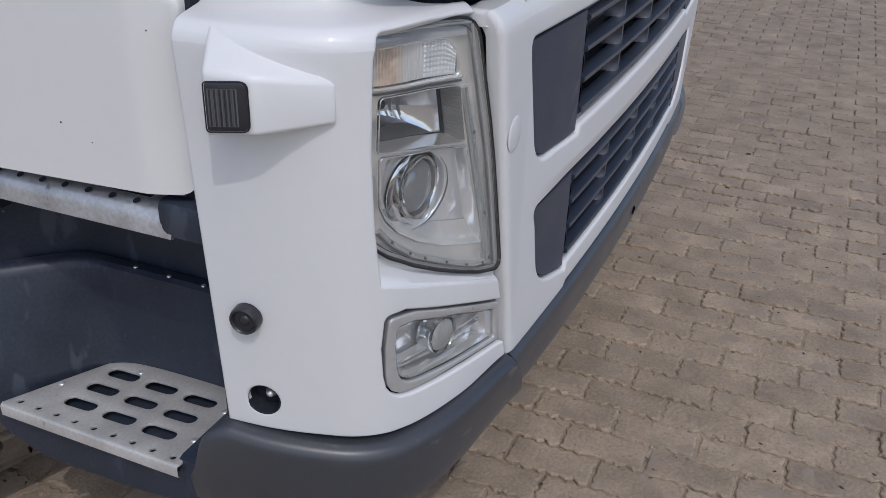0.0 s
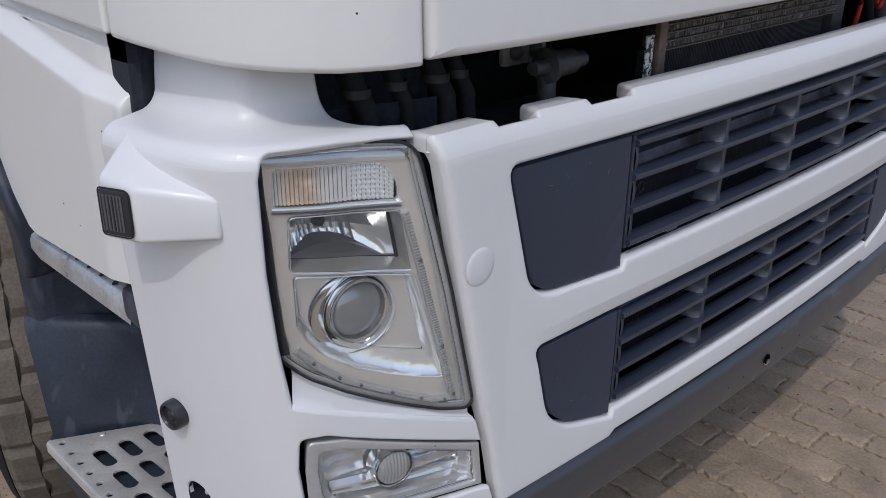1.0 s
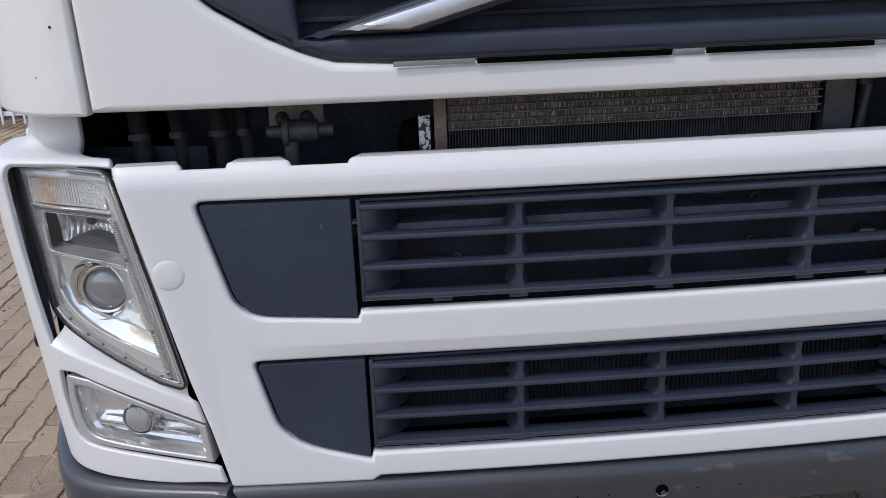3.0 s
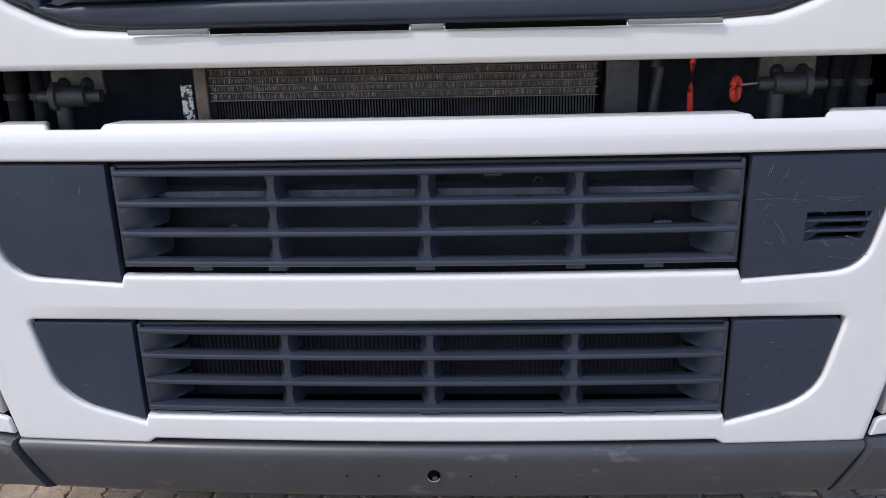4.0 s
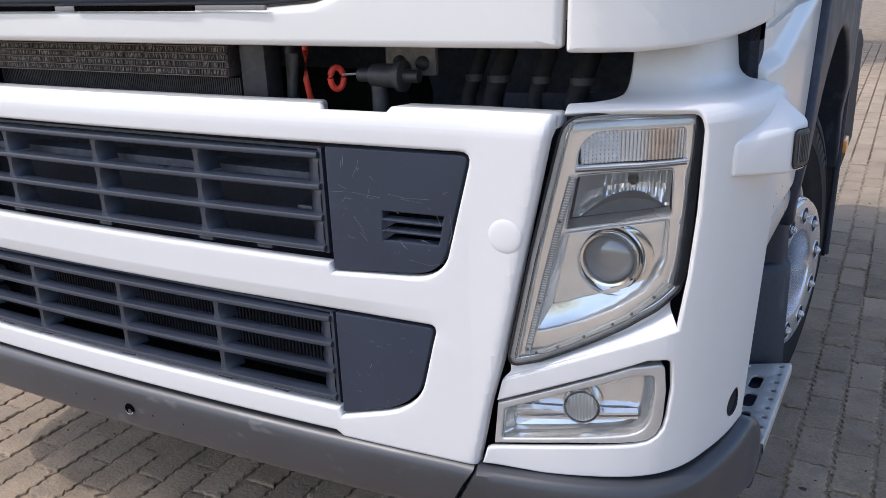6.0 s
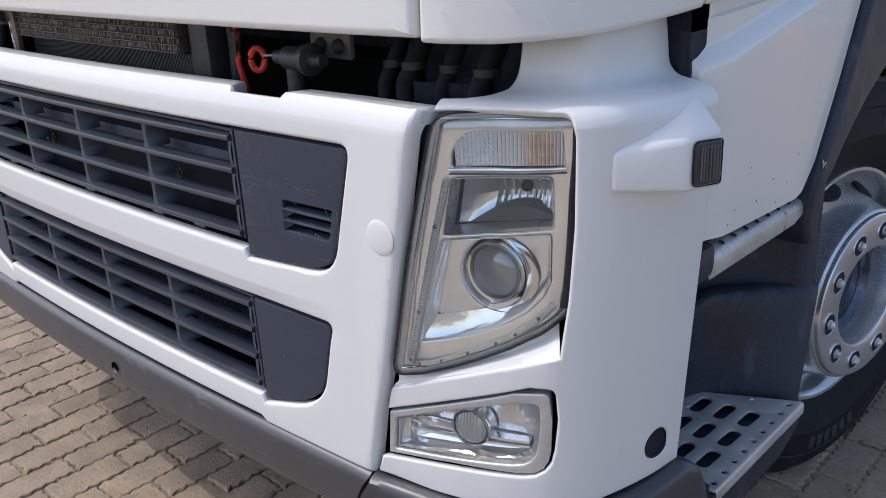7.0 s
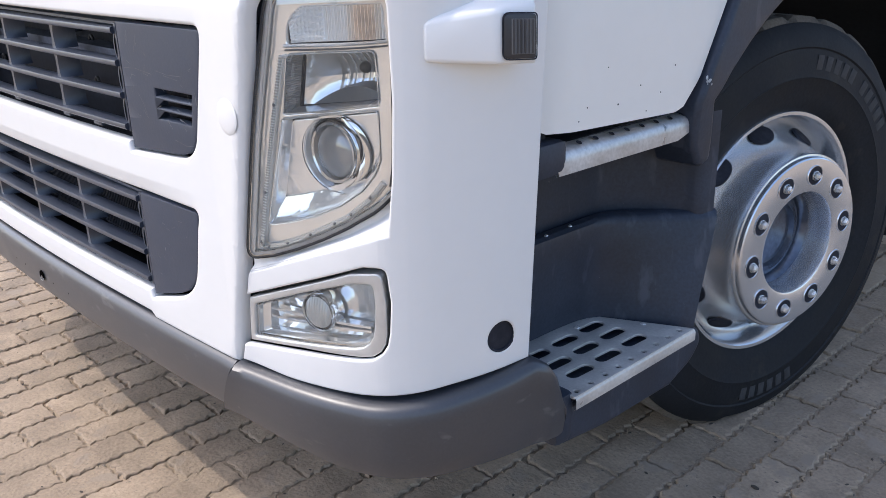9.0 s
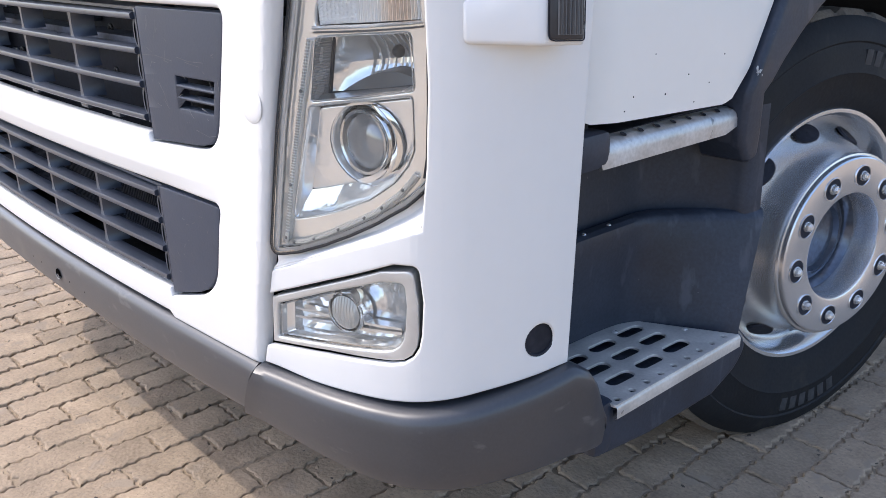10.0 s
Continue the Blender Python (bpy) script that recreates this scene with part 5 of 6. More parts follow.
    tpart("front_recess", box(bmesh.new(), (s * 1.09, 0.305, 0.74), (0.2, 0.012, 0.32), 0.003), NAVY, "dark plastic wall beside the step")
    body = [(0.375, 0.474, 0.01), (0.80, 0.474, 0.012), (0.815, 0.44, 0.02), (0.78, 0.405, 0.02), (0.70, 0.378), (0.50, 0.384), (0.375, 0.40)]
    hs = tpart("step_housing", panel(rounded(body), [], lambda u, v, d: Vector((s * (1.218 - d), u, v)), r=0.012, depth=0.19, back=0.02, cut=0.1), NAVY, "dark plastic step housing", weighted=True)
    sub("end_block", box(bmesh.new(), (s * 1.135, 0.372, 0.452), (0.17, 0.05, 0.095), 0.014), NAVY, hs)
    # added black strip under the plate's small holes, painting their depth
    sub("hole_backing", box(bmesh.new(), (s * 1.2145, 0.565, 0.4845), (0.014, 0.36, 0.003)), BLACK, hs)
    # perforated step plate
    def slot(cxx, cy, l, w, ang):
        c, n_ = Vector((cxx, cy)), []
        dx = Vector((math.sin(ang), math.cos(ang)))
        nx = Vector((dx.y, -dx.x))
        for sg in (1, -1):
            for j in range(7):
                a = -math.pi / 2 + math.pi * j / 6
                n_.append(c + dx * sg * (l / 2 - w / 2) + (dx * sg * math.cos(a) + nx * sg * math.sin(a)) * w / 2)
        return n_
    o = [(1.228, 0.385, 0.006), (1.234, 0.752, 0.006), (1.055, 0.664, 0.02), (1.038, 0.63, 0.02), (1.035, 0.38)]
    holes = []
    for i, j in SLOTS:
        holes.append(slot(1.083 + 0.047 * j, 0.456 + 0.083 * i + 0.004 * j, 0.064, 0.025, 0.05))
    holes += [circle(1.216, 0.404 + 0.04 * k, 0.0056, 10) for k in range(9)]
    plate = tpart("step_plate", panel(rounded(o), holes, lambda u, v, d: Vector((s * u, v, 0.494 - d)), r=0.0012, depth=0.005, back=0.001, cut=0.5, steps=2, step=0.02), ALU, "worn perforated aluminium step plate", angle=30)
    rows = [[(s * (x + 0.006 * k / 12), 0.386 + 0.365 * k / 12, z) for x, z in ((1.224, 0.4935), (1.2285, 0.491), (1.2305, 0.487), (1.2305, 0.470), (1.226, 0.468))] for k in range(13)]
    sub("nosing", grid(rows), ALU, plate, "folded front edge")
    for x, y in ((1.065, 0.60), (1.15, 0.70), (1.09, 0.40), (1.17, 0.40)):
        sub("screw", dome(bmesh.new(), (s * x, y, 0.494), (0, 0, 1), 0.006, 0.002, 12, 3), STEEL, plate)
    sub("well_floor", box(bmesh.new(), (s * 1.10, 0.55, 0.455), (0.2, 0.4, 0.01)), BLACK, plate)


for s in (-1, 1):
    side_parts(s)


# ---- wheels ----
STEER = {-1: (0.966, radians(-22)), 1: (0.966, radians(-11.6))}


def wheel(s):
    base = Matrix.Translation((s * STEER[s][0], AY, 0.498)) @ Matrix.Rotation(STEER[s][1], 4, "Z") @ (Matrix.Rotation(math.pi, 4, "Z") if s < 0 else Matrix()) @ Matrix.Translation((0.206, 0, 0))
    H = -0.055
    prof = [(0.297, H - 0.04), (0.305, H - 0.024), (0.315, H - 0.016), (0.345, H - 0.003), (0.385, H + 0.004), (0.39, H + 0.007), (0.396, H + 0.005), (0.43, H + 0.004), (0.455, H - 0.002), (0.459, H + 0.001), (0.466, H - 0.001), (0.492, H - 0.010), (0.512, H - 0.026)]
    bm = revolve(prof, 96, base)
    for v in bm.verts:
        v.co.z = max(v.co.z, 0.004)
    w = tpart("wheel", bm, RUBBER, "front wheel with a dusty black tyre on a silver rim")
    n = 168
    rows = []
    tp = [(0.512, H - 0.028), (0.520, H - 0.034), (0.526, H - 0.042), (0.527, H - 0.088), (0.514, H - 0.0895), (0.514, H - 0.0935), (0.527, H - 0.095), (0.527, H - 0.150), (0.514, H - 0.152), (0.514, H - 0.157), (0.527, H - 0.159), (0.527, H - 0.218), (0.514, H - 0.2195), (0.514, H - 0.2235), (0.527, H - 0.225), (0.526, H - 0.275), (0.517, H - 0.288), (0.47, H - 0.305), (0.30, H - 0.28)]
    for i, (r, h) in enumerate(tp):
        row = []
        for k in range(n):
            cutk = (k % 6 == 0 and 1 <= i <= 3) or (k % 6 == 3 and 6 <= i <= 7) or (k % 6 == 1 and 10 <= i <= 11) or (k % 6 == 4 and 14 <= i <= 16)
            rr = r - (0.011 if cutk else 0)
            hh = h + (0.006 * math.sin(2 * math.pi * k / 6) if 4 <= i <= 13 else 0)
            a = 2 * math.pi * k / n
            p = base @ Vector((hh, rr * math.cos(a), rr * math.sin(a)))
            p.z = max(p.z, 0.004)
            row.append(p)
        rows.append(row)
    sub("tread", grid(rows, close_u=True), TREAD, w, "dusty ribbed tread", angle=25)
    rim = [(0.297, H - 0.034), (0.306, H - 0.030), (0.309, H - 0.024), (0.306, H - 0.019), (0.298, H - 0.020), (0.291, H - 0.028), (0.287, H - 0.045), (0.284, H - 0.075), (0.280, H - 0.085), (0.268, H - 0.080), (0.252, H - 0.060), (0.238, H - 0.030), (0.228, H - 0.002), (0.221, H + 0.020), (0.218, H + 0.036), (0.2185, H + 0.044), (0.2165, H + 0.048), (0.2125, H + 0.049), (0.2115, H + 0.053), (0.210, H + 0.0575), (0.207, H + 0.060), (0.202, H + 0.0605), (0.134, H + 0.0605), (0.128, H + 0.058), (0.1255, H + 0.052), (0.124, H - 0.02)]
    sub("rim", revolve(rim, 96, base), RIMP, w, "silver painted steel rim", angle=30)
    hub = [(0.1265, H - 0.005), (0.118, H - 0.012), (0.112, H - 0.03), (0.10, H - 0.034), (0.098, H - 0.022), (0.085, H - 0.018), (0.08, H - 0.03), (0.0, H - 0.03)]
    sub("hub", revolve(hub, 48, base), HUB, w, "dull grey hub")
    for k in range(10):
        a = 2 * math.pi * k / 10 + 1.399
        c = base @ Matrix.Rotation(a, 4, "X") @ Matrix.Translation((H + 0.0608, 0.1675, 0))
        cup = bmesh.new()
        rows = [[c @ Vector((hh, 0.0235 * q * math.cos(w_), 0.0275 * q * math.sin(w_))) for w_ in (2 * math.pi * j / 24 for j in range(24))] for q, hh in ((1.08, 0.0), (1.04, 0.0022), (0.98, 0.0022), (0.94, 0.0))]
        sub("lug_rim", grid(rows, cup, close_u=True), RIMP, w)
        # flat black disc paints the shade of a recess round the nut
        cup = bmesh.new()
        rows = [[c @ Vector((hh, 0.0235 * q * math.cos(w_), 0.0275 * q * math.sin(w_))) for w_ in (2 * math.pi * j / 24 for j in range(24))] for q, hh in ((0.97, 0.0004), (0.5, 0.0003), (0.02, 0.0003))]
        sub("lug_recess", grid(rows, cup, close_u=True), BLACK, w, "dark disc painted for a lug recess")
        nut = bmesh.new()
        revolve([(0.0118, 0.0), (0.0118, 0.003), (0.0105, 0.004)], 12, c, nut)
        revolve([(0.0098, 0.003), (0.0098, 0.009), (0.0088, 0.0105), (0.0066, 0.0105), (0.0066, 0.0125), (0.005, 0.014), (0.0, 0.014)], 6, c, nut)
        sub("lug_nut", nut, STEEL, w, "steel lug nut")
        # dark plates on the rim paint the depth of its vent openings
        c = base @ Matrix.Rotation(a + 0.31, 4, "X") @ Matrix.Translation((H - 0.054, 0.251, 0)) @ Matrix.Rotation(radians(55), 4, "Z")
        oval = bmesh.new()
        rows = [[c @ Vector((hh, 0.025 * r * math.cos(q), 0.034 * r * math.sin(q))) for q in (2 * math.pi * j / 20 for j in range(20))] for r, hh in ((1.12, 0.001), (1.0, 0.006), (0.9, 0.006), (0.05, 0.006))]
        sub("vent_hole", grid(rows, oval, close_u=True), BLACK, w, "dark oval plate painted for a vent hole")
    # raised sidewall lettering as plain bars
    for a0, num in ((0.68, 5), (1.16, 5), (3.4, 6)):
        for k in range(num):
            a = a0 + 0.083 * k
            c = base @ Matrix.Rotation(-a + math.pi / 2 + 0.5, 4, "X") @ Matrix.Translation((H + 0.0032, 0.425, 0))
            sub("raised_bar", box(bmesh.new(), (0, 0, 0), (0.004, 0.034, 0.023), 0.001, c), BARS, w)
    return w


for s in (-1, 1):
    wheel(s)
# underbody: plain unseen blocks that keep the ground below dark
bm = bmesh.new()
box(bm, (0, 1.36, 0.42), (1.6, 0.12, 0.12), 0.02)
tpart("front_axle", bm, DEEP, "black front axle beam")
for s in (-1, 1):
    tpart("frame_rail", box(bmesh.new(), (s * 0.4, 2.6, 0.78), (0.08, 4.6, 0.28), 0.01), DEEP, "black chassis frame rail")
    # unseen block on each side, added only for its shadow on the paving
    tpart("side_tank", box(bmesh.new(), (s * 0.9, 2.85, 0.70), (0.56, 1.25, 0.58), 0.06), DEEP, "unseen dark block added to cast shadow behind the cab")
    tpart("inner_side", box(bmesh.new(), (s * 0.93, 0.62, 0.66), (0.03, 0.7, 0.5), 0.01), DEEP, "black inner side panel")
tpart("engine_block", box(bmesh.new(), (0, 1.1, 0.85), (0.9, 1.3, 0.6), 0.04), DEEP, "dark engine block")
tpart("under_shield", box(bmesh.new(), (0, 0.30, 0.47), (2.0, 0.55, 0.02), 0.004), DEEP, "unseen dark board added to shade under the nose")


# ---- ground ----
def ground_z(x, y):
    return 0.006 * noise.noise((x * 0.9, y * 0.9, 3.1)) + 0.0025 * noise.noise((x * 4, y * 4, 7.7))


rows = [[(x, y, -0.013) for x in (-600, -40, -8, 0, 8, 40, 600)] for y in (-600, -40, -8, 0, 8, 40, 600)]
ground = finish("ground", grid(rows), SAND)
tagged(ground, "sandy grit ground under and around the pavers", "ground", kind="structure")
# the sand bed rises and falls, and covers some of the joints


def sand_z(x, y):
    return ground_z(x, y) - 0.0058 + 0.0030 * noise.noise((x * 1.3, y * 1.3, 4.4)) + 0.0034 * noise.noise((x * 2.9, y * 2.9, 1.7)) + 0.0022 * noise.noise((x * 17, y * 17, 5.2)) + 0.0012 * noise.noise((x * 55, y * 55, 9.0)) + 0.0032 * min(max((-0.7 - y) / 0.8, 0.0), 1.0)


rows = [[(-3.2 + 0.022 * i, -2.2 + 0.022 * j, sand_z(-3.2 + 0.022 * i, -2.2 + 0.022 * j)) for i in range(330)] for j in range(330)]
finish("sand_bed", grid(rows), SAND, ground, "sand between the pavers", recalc=False)
PW, PL, AMP, X0 = 0.1055, 0.21, 0.0036, 0.067


def paver_outline(col, j, n=12):
    """Zigzag-edged block: wavy long joints and wavy cross joints that interlock."""
    off = 0.5 * PL * (col % 2)
    x0, x1 = X0 + col * PW, X0 + (col + 1) * PW
    y0, y1 = j * PL + off, (j + 1) * PL + off
    gap = 0.0042

    def wave(t):
        return AMP * (4 * abs((t / (PL / 6)) % 1.0 - 0.5) - 1)

    def wave2(t):
        return AMP * (4 * abs((t / (PW / 3)) % 1.0 - 0.5) - 1)
    q = PL / n
    pts = []
    for k in range(n + 1):
        y = y0 + q * k
        pts.append((x1 + wave(y) - gap, y))
    cross = [k / 6 for k in range(1, 6)] if n > 6 else [0.25, 0.5, 0.75]
    for t in cross[::-1]:
        x = x0 + PW * t
        pts.append((x + wave(y1), y1 + wave2(x)))
    for k in range(n, -1, -1):
        y = y0 + q * k
        pts.append((x0 + wave(y) + gap, y))
    for t in cross:
        x = x0 + PW * t
        pts.append((x + wave(y0), y0 + wave2(x)))
    cxm, cym = (x0 + x1) / 2, (y0 + y1) / 2
    out = []
    for x, y in pts:
        out.append((x - cxm, (y - cym) * 0.977))
    return cxm, cym, out


def paver_geometry(out, rnd, fine=False):
    if fine:
        # broken, crumbled edges
        more = [(a + rnd.gauss(0, 0.0014), b + rnd.gauss(0, 0.001)) for a, b in out]
        k = rnd.randrange(len(more))
        chip = rnd.choice((1.0, 1.0, 0.93, 0.88))
        more[k] = (more[k][0] * chip, more[k][1] * (chip + 1) / 2)
        out = more
    n = len(out)
    dz = [rnd.uniform(-0.0022, 0.0022) for _ in range(3)]
    rings = ((1.0, -0.013), (0.985, -0.0045), (0.945, -0.0014), (0.88, 0.0))
    verts = []
    for k, (sc, z) in enumerate(rings):
        sy = 1 - (1 - sc) * 0.5
        for x, y in out:
            jit = rnd.uniform(-0.0012, 0.0012)
            verts.append((x * sc + jit, y * sy + jit, z + (dz[0] + dz[1] * x / 0.05 + dz[2] * y / 0.1 if k else 0)))
    faces = []
    for k in range(3):
        for i in range(n):
            faces.append((k * n + i, k * n + (i + 1) % n, (k + 1) * n + (i + 1) % n, (k + 1) * n + i))
    faces.append(tuple(range(3 * n, 4 * n)))
    return verts, faces


rnd = random.Random(5)
NEAR = (-1.25, 2.15, -0.95, 0.75)
pavement = new("pavement")
tagged(pavement, "interlocking zigzag concrete block paving, sandy and worn", "pavement", kind="structure")
variants = []
for odd in (0, 1):
    for k in range(12):
        _, _, out = paver_outline(odd, 0)
        vs_, fs_ = paver_geometry(out, rnd, True)
        me = bpy.data.meshes.new("paver")
        me.from_pydata(vs_, [], fs_)
        me.materials.append(PAVER)
        variants.append(me)
all_v, all_f, all_m = [], [], []
near_spots = []
for col in range(-60, 75):
    for j in range(-22, 56):
        near = -1.6 < col * PW < 3.2 and -1.8 < j * PL < 3.2
        cxm, cym, out = paver_outline(col, j, 12 if near else 4)
        z = ground_z(cxm, cym)
        if NEAR[0] < cxm < NEAR[1] and NEAR[2] < cym < NEAR[3]:
            near_spots.append((col, cxm, cym, z))
            continue
        vs_, fs_ = paver_geometry(out, rnd, near)
        b = len(all_v)
        all_v += [(x + cxm, y + cym, zz + z) for x, y, zz in vs_]
        all_f += [tuple(b + i for i in f) for f in fs_]
        # share of brightened sandy pavers grows to the rear, left and front
        pale_dust = max(min((cym - 1.6) / 2.0, 1.0), min((-1.35 - cxm) / 0.5, 1.0) if cym > 0.6 else 0.0, min((-1.3 - cym) / 0.8, 1.0))
        all_m += [1 if rnd.random() < pale_dust else 0] * len(fs_)
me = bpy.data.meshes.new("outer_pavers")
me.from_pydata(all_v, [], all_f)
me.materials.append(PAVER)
me.materials.append(BRIGHT_DUSTY)
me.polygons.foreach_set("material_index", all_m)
far = new("outer_pavers", me)
far.parent = pavement
tagged(far, "sandy concrete pavers further out, some brightened in colour", kind="stuff")
for col, x, y, z in near_spots:
    ob = new("paver", variants[(col % 2) * 12 + rnd.randrange(12)])
    ob.location = (x, y, z)
    ob.rotation_euler = (rnd.uniform(-0.006, 0.006), rnd.uniform(-0.008, 0.008), rnd.uniform(-0.006, 0.006))
    ob.parent = pavement
bm = bmesh.new()
for k in range(900):
    x, y = rnd.uniform(-2.6, 3.2), rnd.uniform(-1.6, 4.5)
    r = rnd.uniform(0.0015, 0.004) * (2.2 if k % 40 == 0 else 1)
    bmesh.ops.create_icosphere(bm, subdivisions=1, radius=r, matrix=Matrix.Translation((x, y, ground_z(x, y) + r * 0.4)) @ pose(0, 0, 0, 0, 0, rnd.uniform(0, 180)) @ Matrix.Diagonal((1.9, 1, 0.5, 1)))
# loose crumbs of sand, thickest along the joints
vs_, fs_ = [], []
for k in range(15000):
    y = rnd.uniform(-1.7, 3.0)
    if k % 3:
        x = X0 + PW * rnd.randrange(-26, 26) + rnd.gauss(0, 0.007)
    else:
        x = rnd.uniform(-2.7, 2.8)
    if noise.noise((x * 1.6, y * 1.6, 2.2)) + 0.5 * noise.noise((x * 6, y * 6, 8.1)) < rnd.uniform(-0.5, 0.35):
        continue
    r, z, b = rnd.uniform(0.0012, 0.0042) * rnd.choice((1.0, 1.0, 1.5)), ground_z(x, y), len(vs_)
    for dx, dy, dz_ in ((1.4, 0, 0.1), (0, 1, 0.1), (-1.3, 0.1, 0.1), (0, -1, 0.1), (0.1, 0, 0.75)):
        vs_.append((x + r * (dx + rnd.uniform(-0.4, 0.4)), y + r * (dy + rnd.uniform(-0.4, 0.4)), z + r * dz_ - 0.0015))
    fs_ += [(b, b + 1, b + 4), (b + 1, b + 2, b + 4), (b + 2, b + 3, b + 4), (b + 3, b, b + 4)]
me = bpy.data.meshes.new("sand_crumbs")
me.from_pydata(vs_, [], fs_)
me.materials.append(SAND)
tagged(new("sand_crumbs", me), "loose crumbs of sand lying on the paving", "sand", kind="stuff")
tagged(finish("grit", bm, DEBRIS), "scattered dark grit and leaf bits on the paving", "debris", kind="stuff")


# ---- yard behind ----
def fence():
    f = thing("fence", "white welded bar fence standing on the paving", "fence", (-4.0, 8.25, 0))
    for z in (0.17, 0.99):
        part("rail", box(bmesh.new(), (0, 0, z), (6.0, 0.04, 0.05), 0.005), FENCEW, f)
    for k in range(51):
        x = -2.97 + 0.117 * k
        part("bar", tube([(x, -0.03, 0.06), (x, -0.03, 1.5)], 0.014, 8), FENCEW, f)
    for k in range(3):
        part("post", box(bmesh.new(), (-2.9 + 2.8 * k, 0.03, 0.75), (0.06, 0.06, 1.5), 0.004), FENCEW, f)
    part("foot_block", box(bmesh.new(), (2.63, -0.48, 0.06), (0.36, 0.34, 0.12), 0.02), WOODY, f, "dark timber foot block")


def far_trailer():
    t = thing("parked_truck", "white parked truck with black wheels behind the fence", "truck", (-4.5, 8.8, 0))
    part("body", box(bmesh.new(), (0, 1.05, 1.88), (8, 2.4, 2.26), 0.03), BGWHITE, t, "white box body")
    part("chassis", box(bmesh.new(), (0, 0.6, 0.66), (8, 1.2, 0.22), 0.03), DEEP, t)
    # upright dark board added to paint the shade below the parked truck
    part("underside", box(bmesh.new(), (0, 0.75, 0.5), (8, 0.1, 0.7), 0.02), DEEP, t, "upright dark board painting the shade underneath")
    for x in (-2.4, 1.3, 2.5):
        w = part("wheel", revolve([(0.0, -0.02), (0.1, -0.02), (0.12, 0.02), (0.26, 0.0), (0.29, -0.05), (0.3, -0.03), (0.47, -0.03), (0.5, -0.08), (0.5, -0.28)], 40, Matrix.Translation((x, -0.1, 0.5)) @ pose(0, 0, 0, 0, 0, -90)), RUBBER, t, "black truck wheel")
        part("rim", revolve([(0.27, 0.004), (0.285, 0.0), (0.295, -0.02)], 40, Matrix.Translation((x, -0.1, 0.5)) @ pose(0, 0, 0, 0, 0, -90)), RIMP, w)
    for k, (x, z) in enumerate(((3.15, 0.5), (3.15, 0.2), (3.2, 0.35))):
        part("rear_box", box(bmesh.new(), (x, -0.12, z), (0.3, 0.12, 0.1), 0.02), BGWHITE if k < 2 else DEEP, t)
    part("lamp", box(bmesh.new(), (3.2, -0.2, 0.7), (0.1, 0.03, 0.06), 0.01), ORANGE, t, "orange lamp")


def container():
    c = thing("container", "grey ribbed steel container at the back of the yard", "container", (4.2, 10.6, 0))
    rows = []
    for k in range(61):
        z = 0.1 + 2.5 * k / 60
        d = 0.03 if (k // 3) % 2 else 0.0
        rows.append([(-2.3, d, z), (2.6, d, z)])
    part("ribbed_wall", grid(rows), CONT, c, "ribbed grey wall", angle=10)
    part("frame", box(bmesh.new(), (0.15, 0.06, 0.08), (5.0, 0.12, 0.16), 0.01), CONT, c)
    part("post", box(bmesh.new(), (-2.38, 0.0, 1.35), (0.16, 0.16, 2.7), 0.01), BGWHITE, c, "pale corner post")
    part("post", box(bmesh.new(), (-2.1, -0.02, 1.35), (0.08, 0.1, 2.7), 0.01), WOODY, c, "dark inner post")
    part("roof", box(bmesh.new(), (0.15, 1.2, 2.65), (5.0, 2.5, 0.1), 0.01), CONT, c)
    part("back_wall", box(bmesh.new(), (0.15, 2.4, 1.35), (5.0, 0.05, 2.6), 0.01), CONT, c)


def ladder(label, at, lean, turn):
    """A flat-sided ladder whose top lies lean = (x, y, z) away from its foot."""
    l = thing("ladder", label, "ladder", at)
    up = Vector(lean)
    q = up.to_track_quat("Z", "Y").to_matrix().to_4x4() @ pose(0, 0, 0, 0, 0, turn)
    for y in (-0.2, 0.2):
        bm = box(bmesh.new(), (0, y, up.length / 2), (0.085, 0.03, up.length), 0.004)
        bmesh.ops.transform(bm, matrix=q, verts=bm.verts)
        stile = part("stile", bm, ALU, l)
        for k in range(8):
            bm = dome(bmesh.new(), (0, y + math.copysign(0.016, y), up.length * (k + 0.6) / 8), (0, math.copysign(1, y), 0), 0.012, 0.004, 10, 2)
            bmesh.ops.transform(bm, matrix=q, verts=bm.verts)
            part("rivet", bm, DEEP, stile)
        bm = box(bmesh.new(), (0, y, 0.03), (0.11, 0.06, 0.07), 0.01)
        bmesh.ops.transform(bm, matrix=q, verts=bm.verts)
        part("foot", bm, DEEP, l, "black rubber foot")
    for k in range(8):
        z = up.length * (k + 0.6) / 8
        bm = tube([(0, -0.2, z), (0, 0.2, z)], 0.018, 8)
        bmesh.ops.transform(bm, matrix=q, verts=bm.verts)
        part("rung", bm, ALU, l)


def barrier():
    f = thing("barrier", "white tube barrier fence standing before the container", "fence", (2.42, 9.1, 0))
    part("rail", tube([(-0.12, -0.03, 0.21), (3.4, -0.03, 0.21)], 0.024, 8), FENCEW, f)
    part("rail", tube([(-0.12, -0.03, 1.55), (3.4, -0.03, 1.55)], 0.024, 8), FENCEW, f)
    r = random.Random(8)
    x = 0.03
    for k in range(24):
        part("bar", tube([(x, 0.0, 0.0), (x + r.uniform(0.01, 0.05), 0.03, 1.6)], 0.019, 8), FENCEW, f)
        x += 0.10 if k % 2 == 0 else 0.17


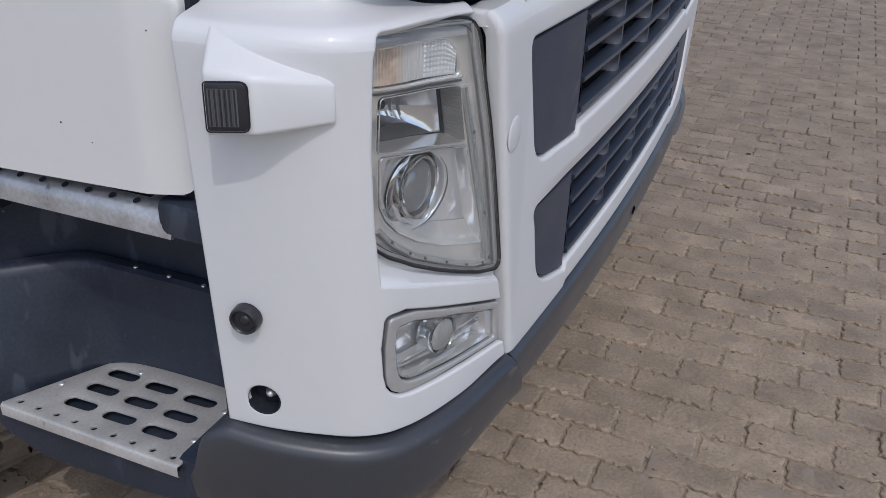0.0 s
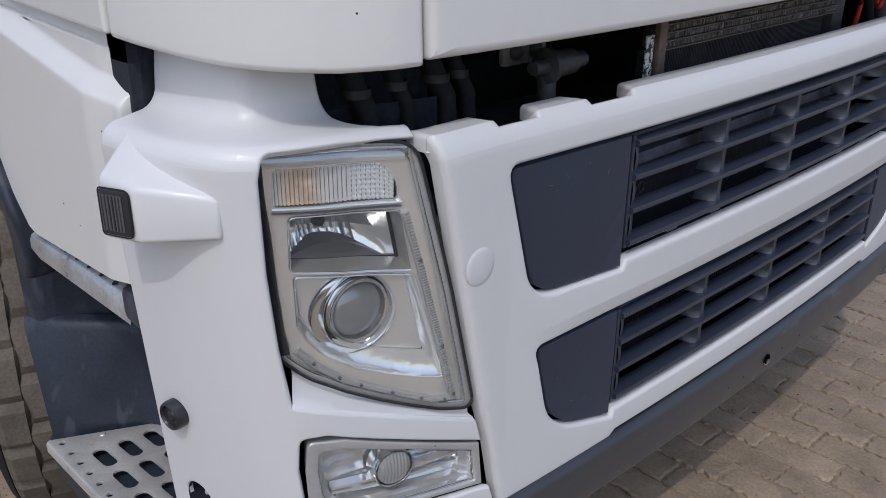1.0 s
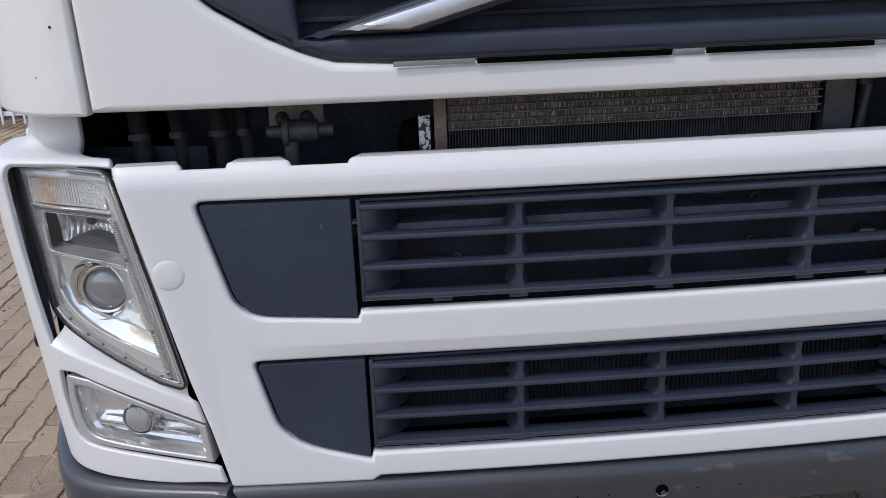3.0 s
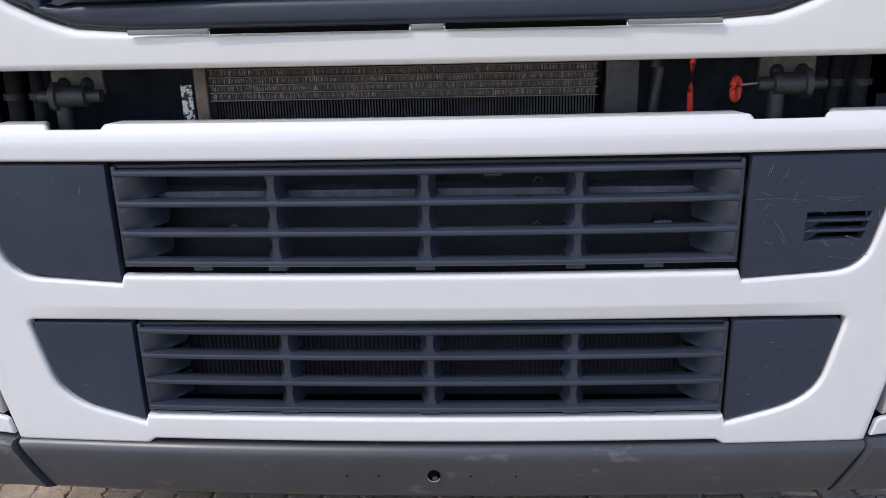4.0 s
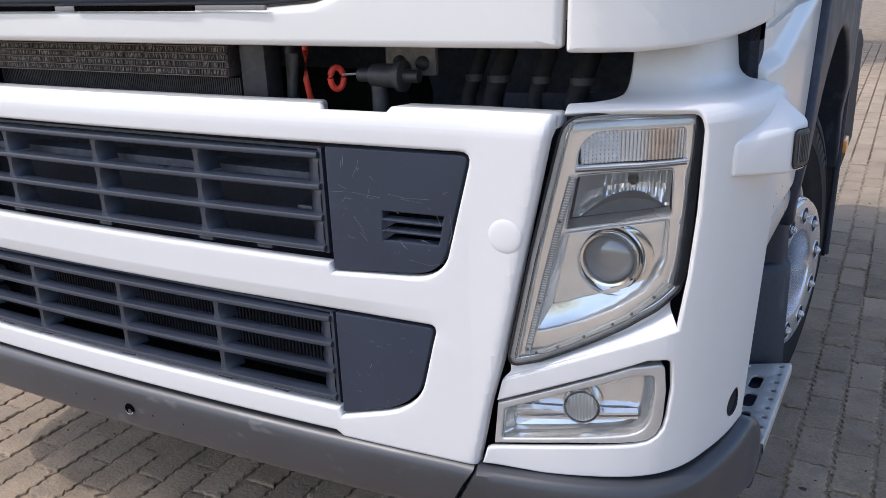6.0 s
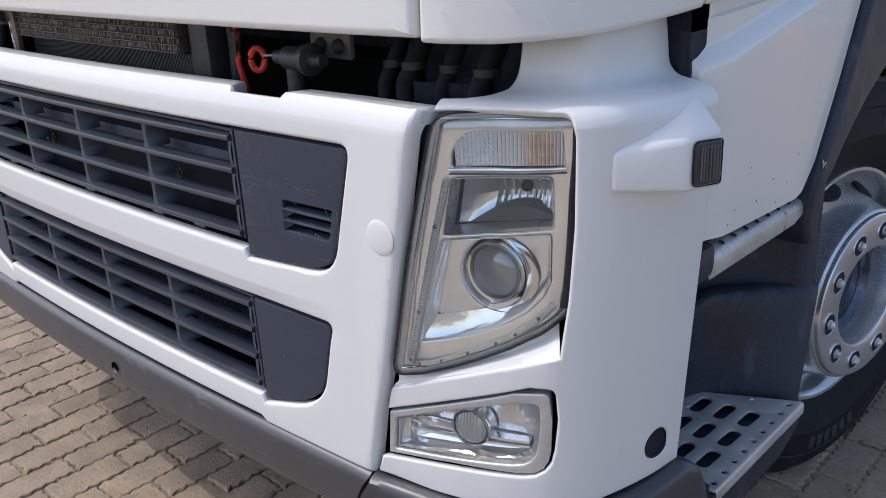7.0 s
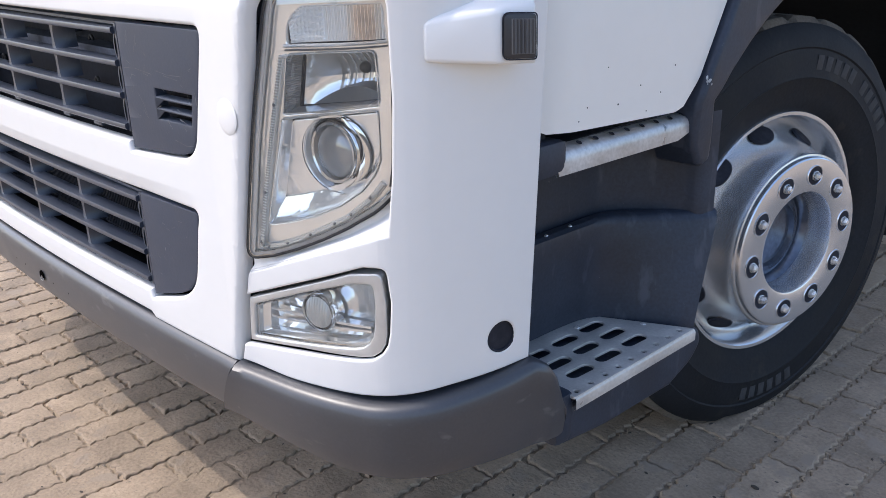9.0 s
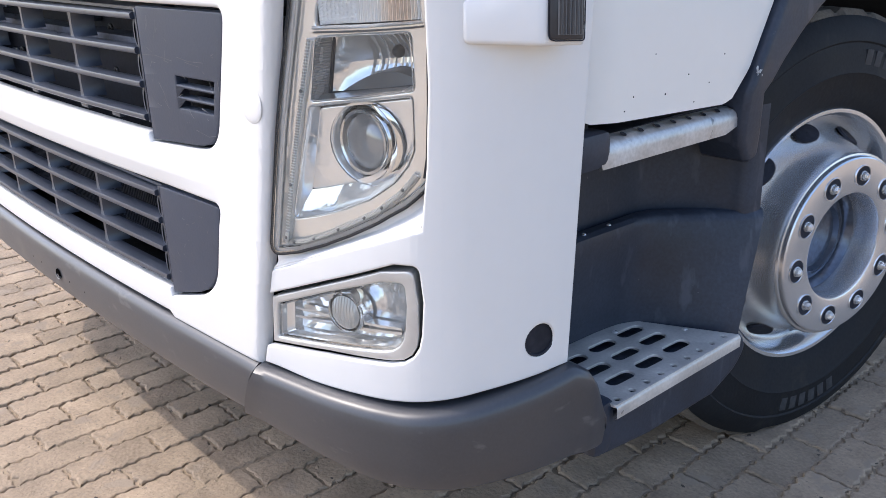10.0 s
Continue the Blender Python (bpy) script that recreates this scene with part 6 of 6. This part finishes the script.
def trolley():
    t = thing("trolley", "small trolley with a black tube handle and a grey rubber wheel", "trolley", (2.63, 8.5, 0))
    part("handle", tube([(0.1, 0.1, 0.13), (0.14, 0.12, 0.5), (0.2, 0.15, 0.9), (0.3, 0.15, 1.0)], 0.013, 8), DEEP, t, "thin black tube handle")
    part("base", box(bmesh.new(), (0.18, 0.12, 0.11), (0.3, 0.22, 0.1), 0.01), DEEP, t)
    w = part("wheel", revolve([(0.0, 0.03), (0.04, 0.03), (0.05, 0.02), (0.075, 0.02), (0.08, 0.035), (0.12, 0.035), (0.13, 0.0), (0.12, -0.035), (0.0, -0.035)], 28, Matrix.Translation((0, -0.05, 0.13)) @ pose(0, 0, 0, 0, 0, -75)), RUBBER, t, "small grey rubber wheel")
    part("hub", revolve([(0.0, 0.04), (0.045, 0.04), (0.05, 0.03)], 20, Matrix.Translation((0, -0.05, 0.13)) @ pose(0, 0, 0, 0, 0, -75)), STEEL, w)


def traffic_cone():
    c = thing("traffic_cone", "orange and white traffic cone standing on the paving", "cone", (4.28, 8.6, 0))
    m = pose(0, 0, 0, 0, -90, 0)
    part("base", box(bmesh.new(), (0, 0, 0.02), (0.34, 0.34, 0.04), 0.012), ORANGE, c)
    for a, b, mt, name in ((0.0, 0.12, ORANGE, "cone_foot"), (0.12, 0.26, FENCEW, "white_band"), (0.26, 0.5, ORANGE, "cone_top")):
        part(name, revolve([(0.125 - 0.2 * h, 0.04 + h) for h in (a, (a + b) / 2, b)] + ([(0.0, 0.54)] if b > 0.4 else []), 24, m), mt, c)


def far_wheel():
    w = thing("loose_wheel", "dark truck wheel with a pale rim standing behind", "wheel", (1.62, 13.2, 0))
    m = Matrix.Translation((0, 0, 0.52)) @ pose(0, 0, 0, 0, 0, -90)
    part("tyre", revolve([(0.28, 0.0), (0.3, 0.02), (0.45, 0.03), (0.5, 0.0), (0.52, -0.04), (0.52, -0.25), (0.3, -0.27)], 40, m), RUBBER, w)
    part("rim", revolve([(0.0, -0.02), (0.1, -0.02), (0.12, 0.02), (0.2, 0.02), (0.24, -0.05), (0.285, -0.03), (0.29, 0.0)], 40, m), RIMP, w)
    for k in range(10):
        c = m @ Matrix.Rotation(2 * math.pi * k / 10, 4, "X") @ Matrix.Translation((0.02, 0.16, 0))
        part("lug_nut", revolve([(0.018, 0.0), (0.016, 0.03), (0.0, 0.03)], 8, c), STEEL, w)


fence(), far_trailer(), container(), barrier(), trolley(), traffic_cone(), far_wheel()
ladder("pale aluminium ladder leaning against the container", (1.86, 9.5, 0), (1.25, 0.75, 2.4), 60)
ladder("pale aluminium ladder standing by the white barrier", (3.08, 8.85, 0), (0.16, 0.12, 2.3), 60)
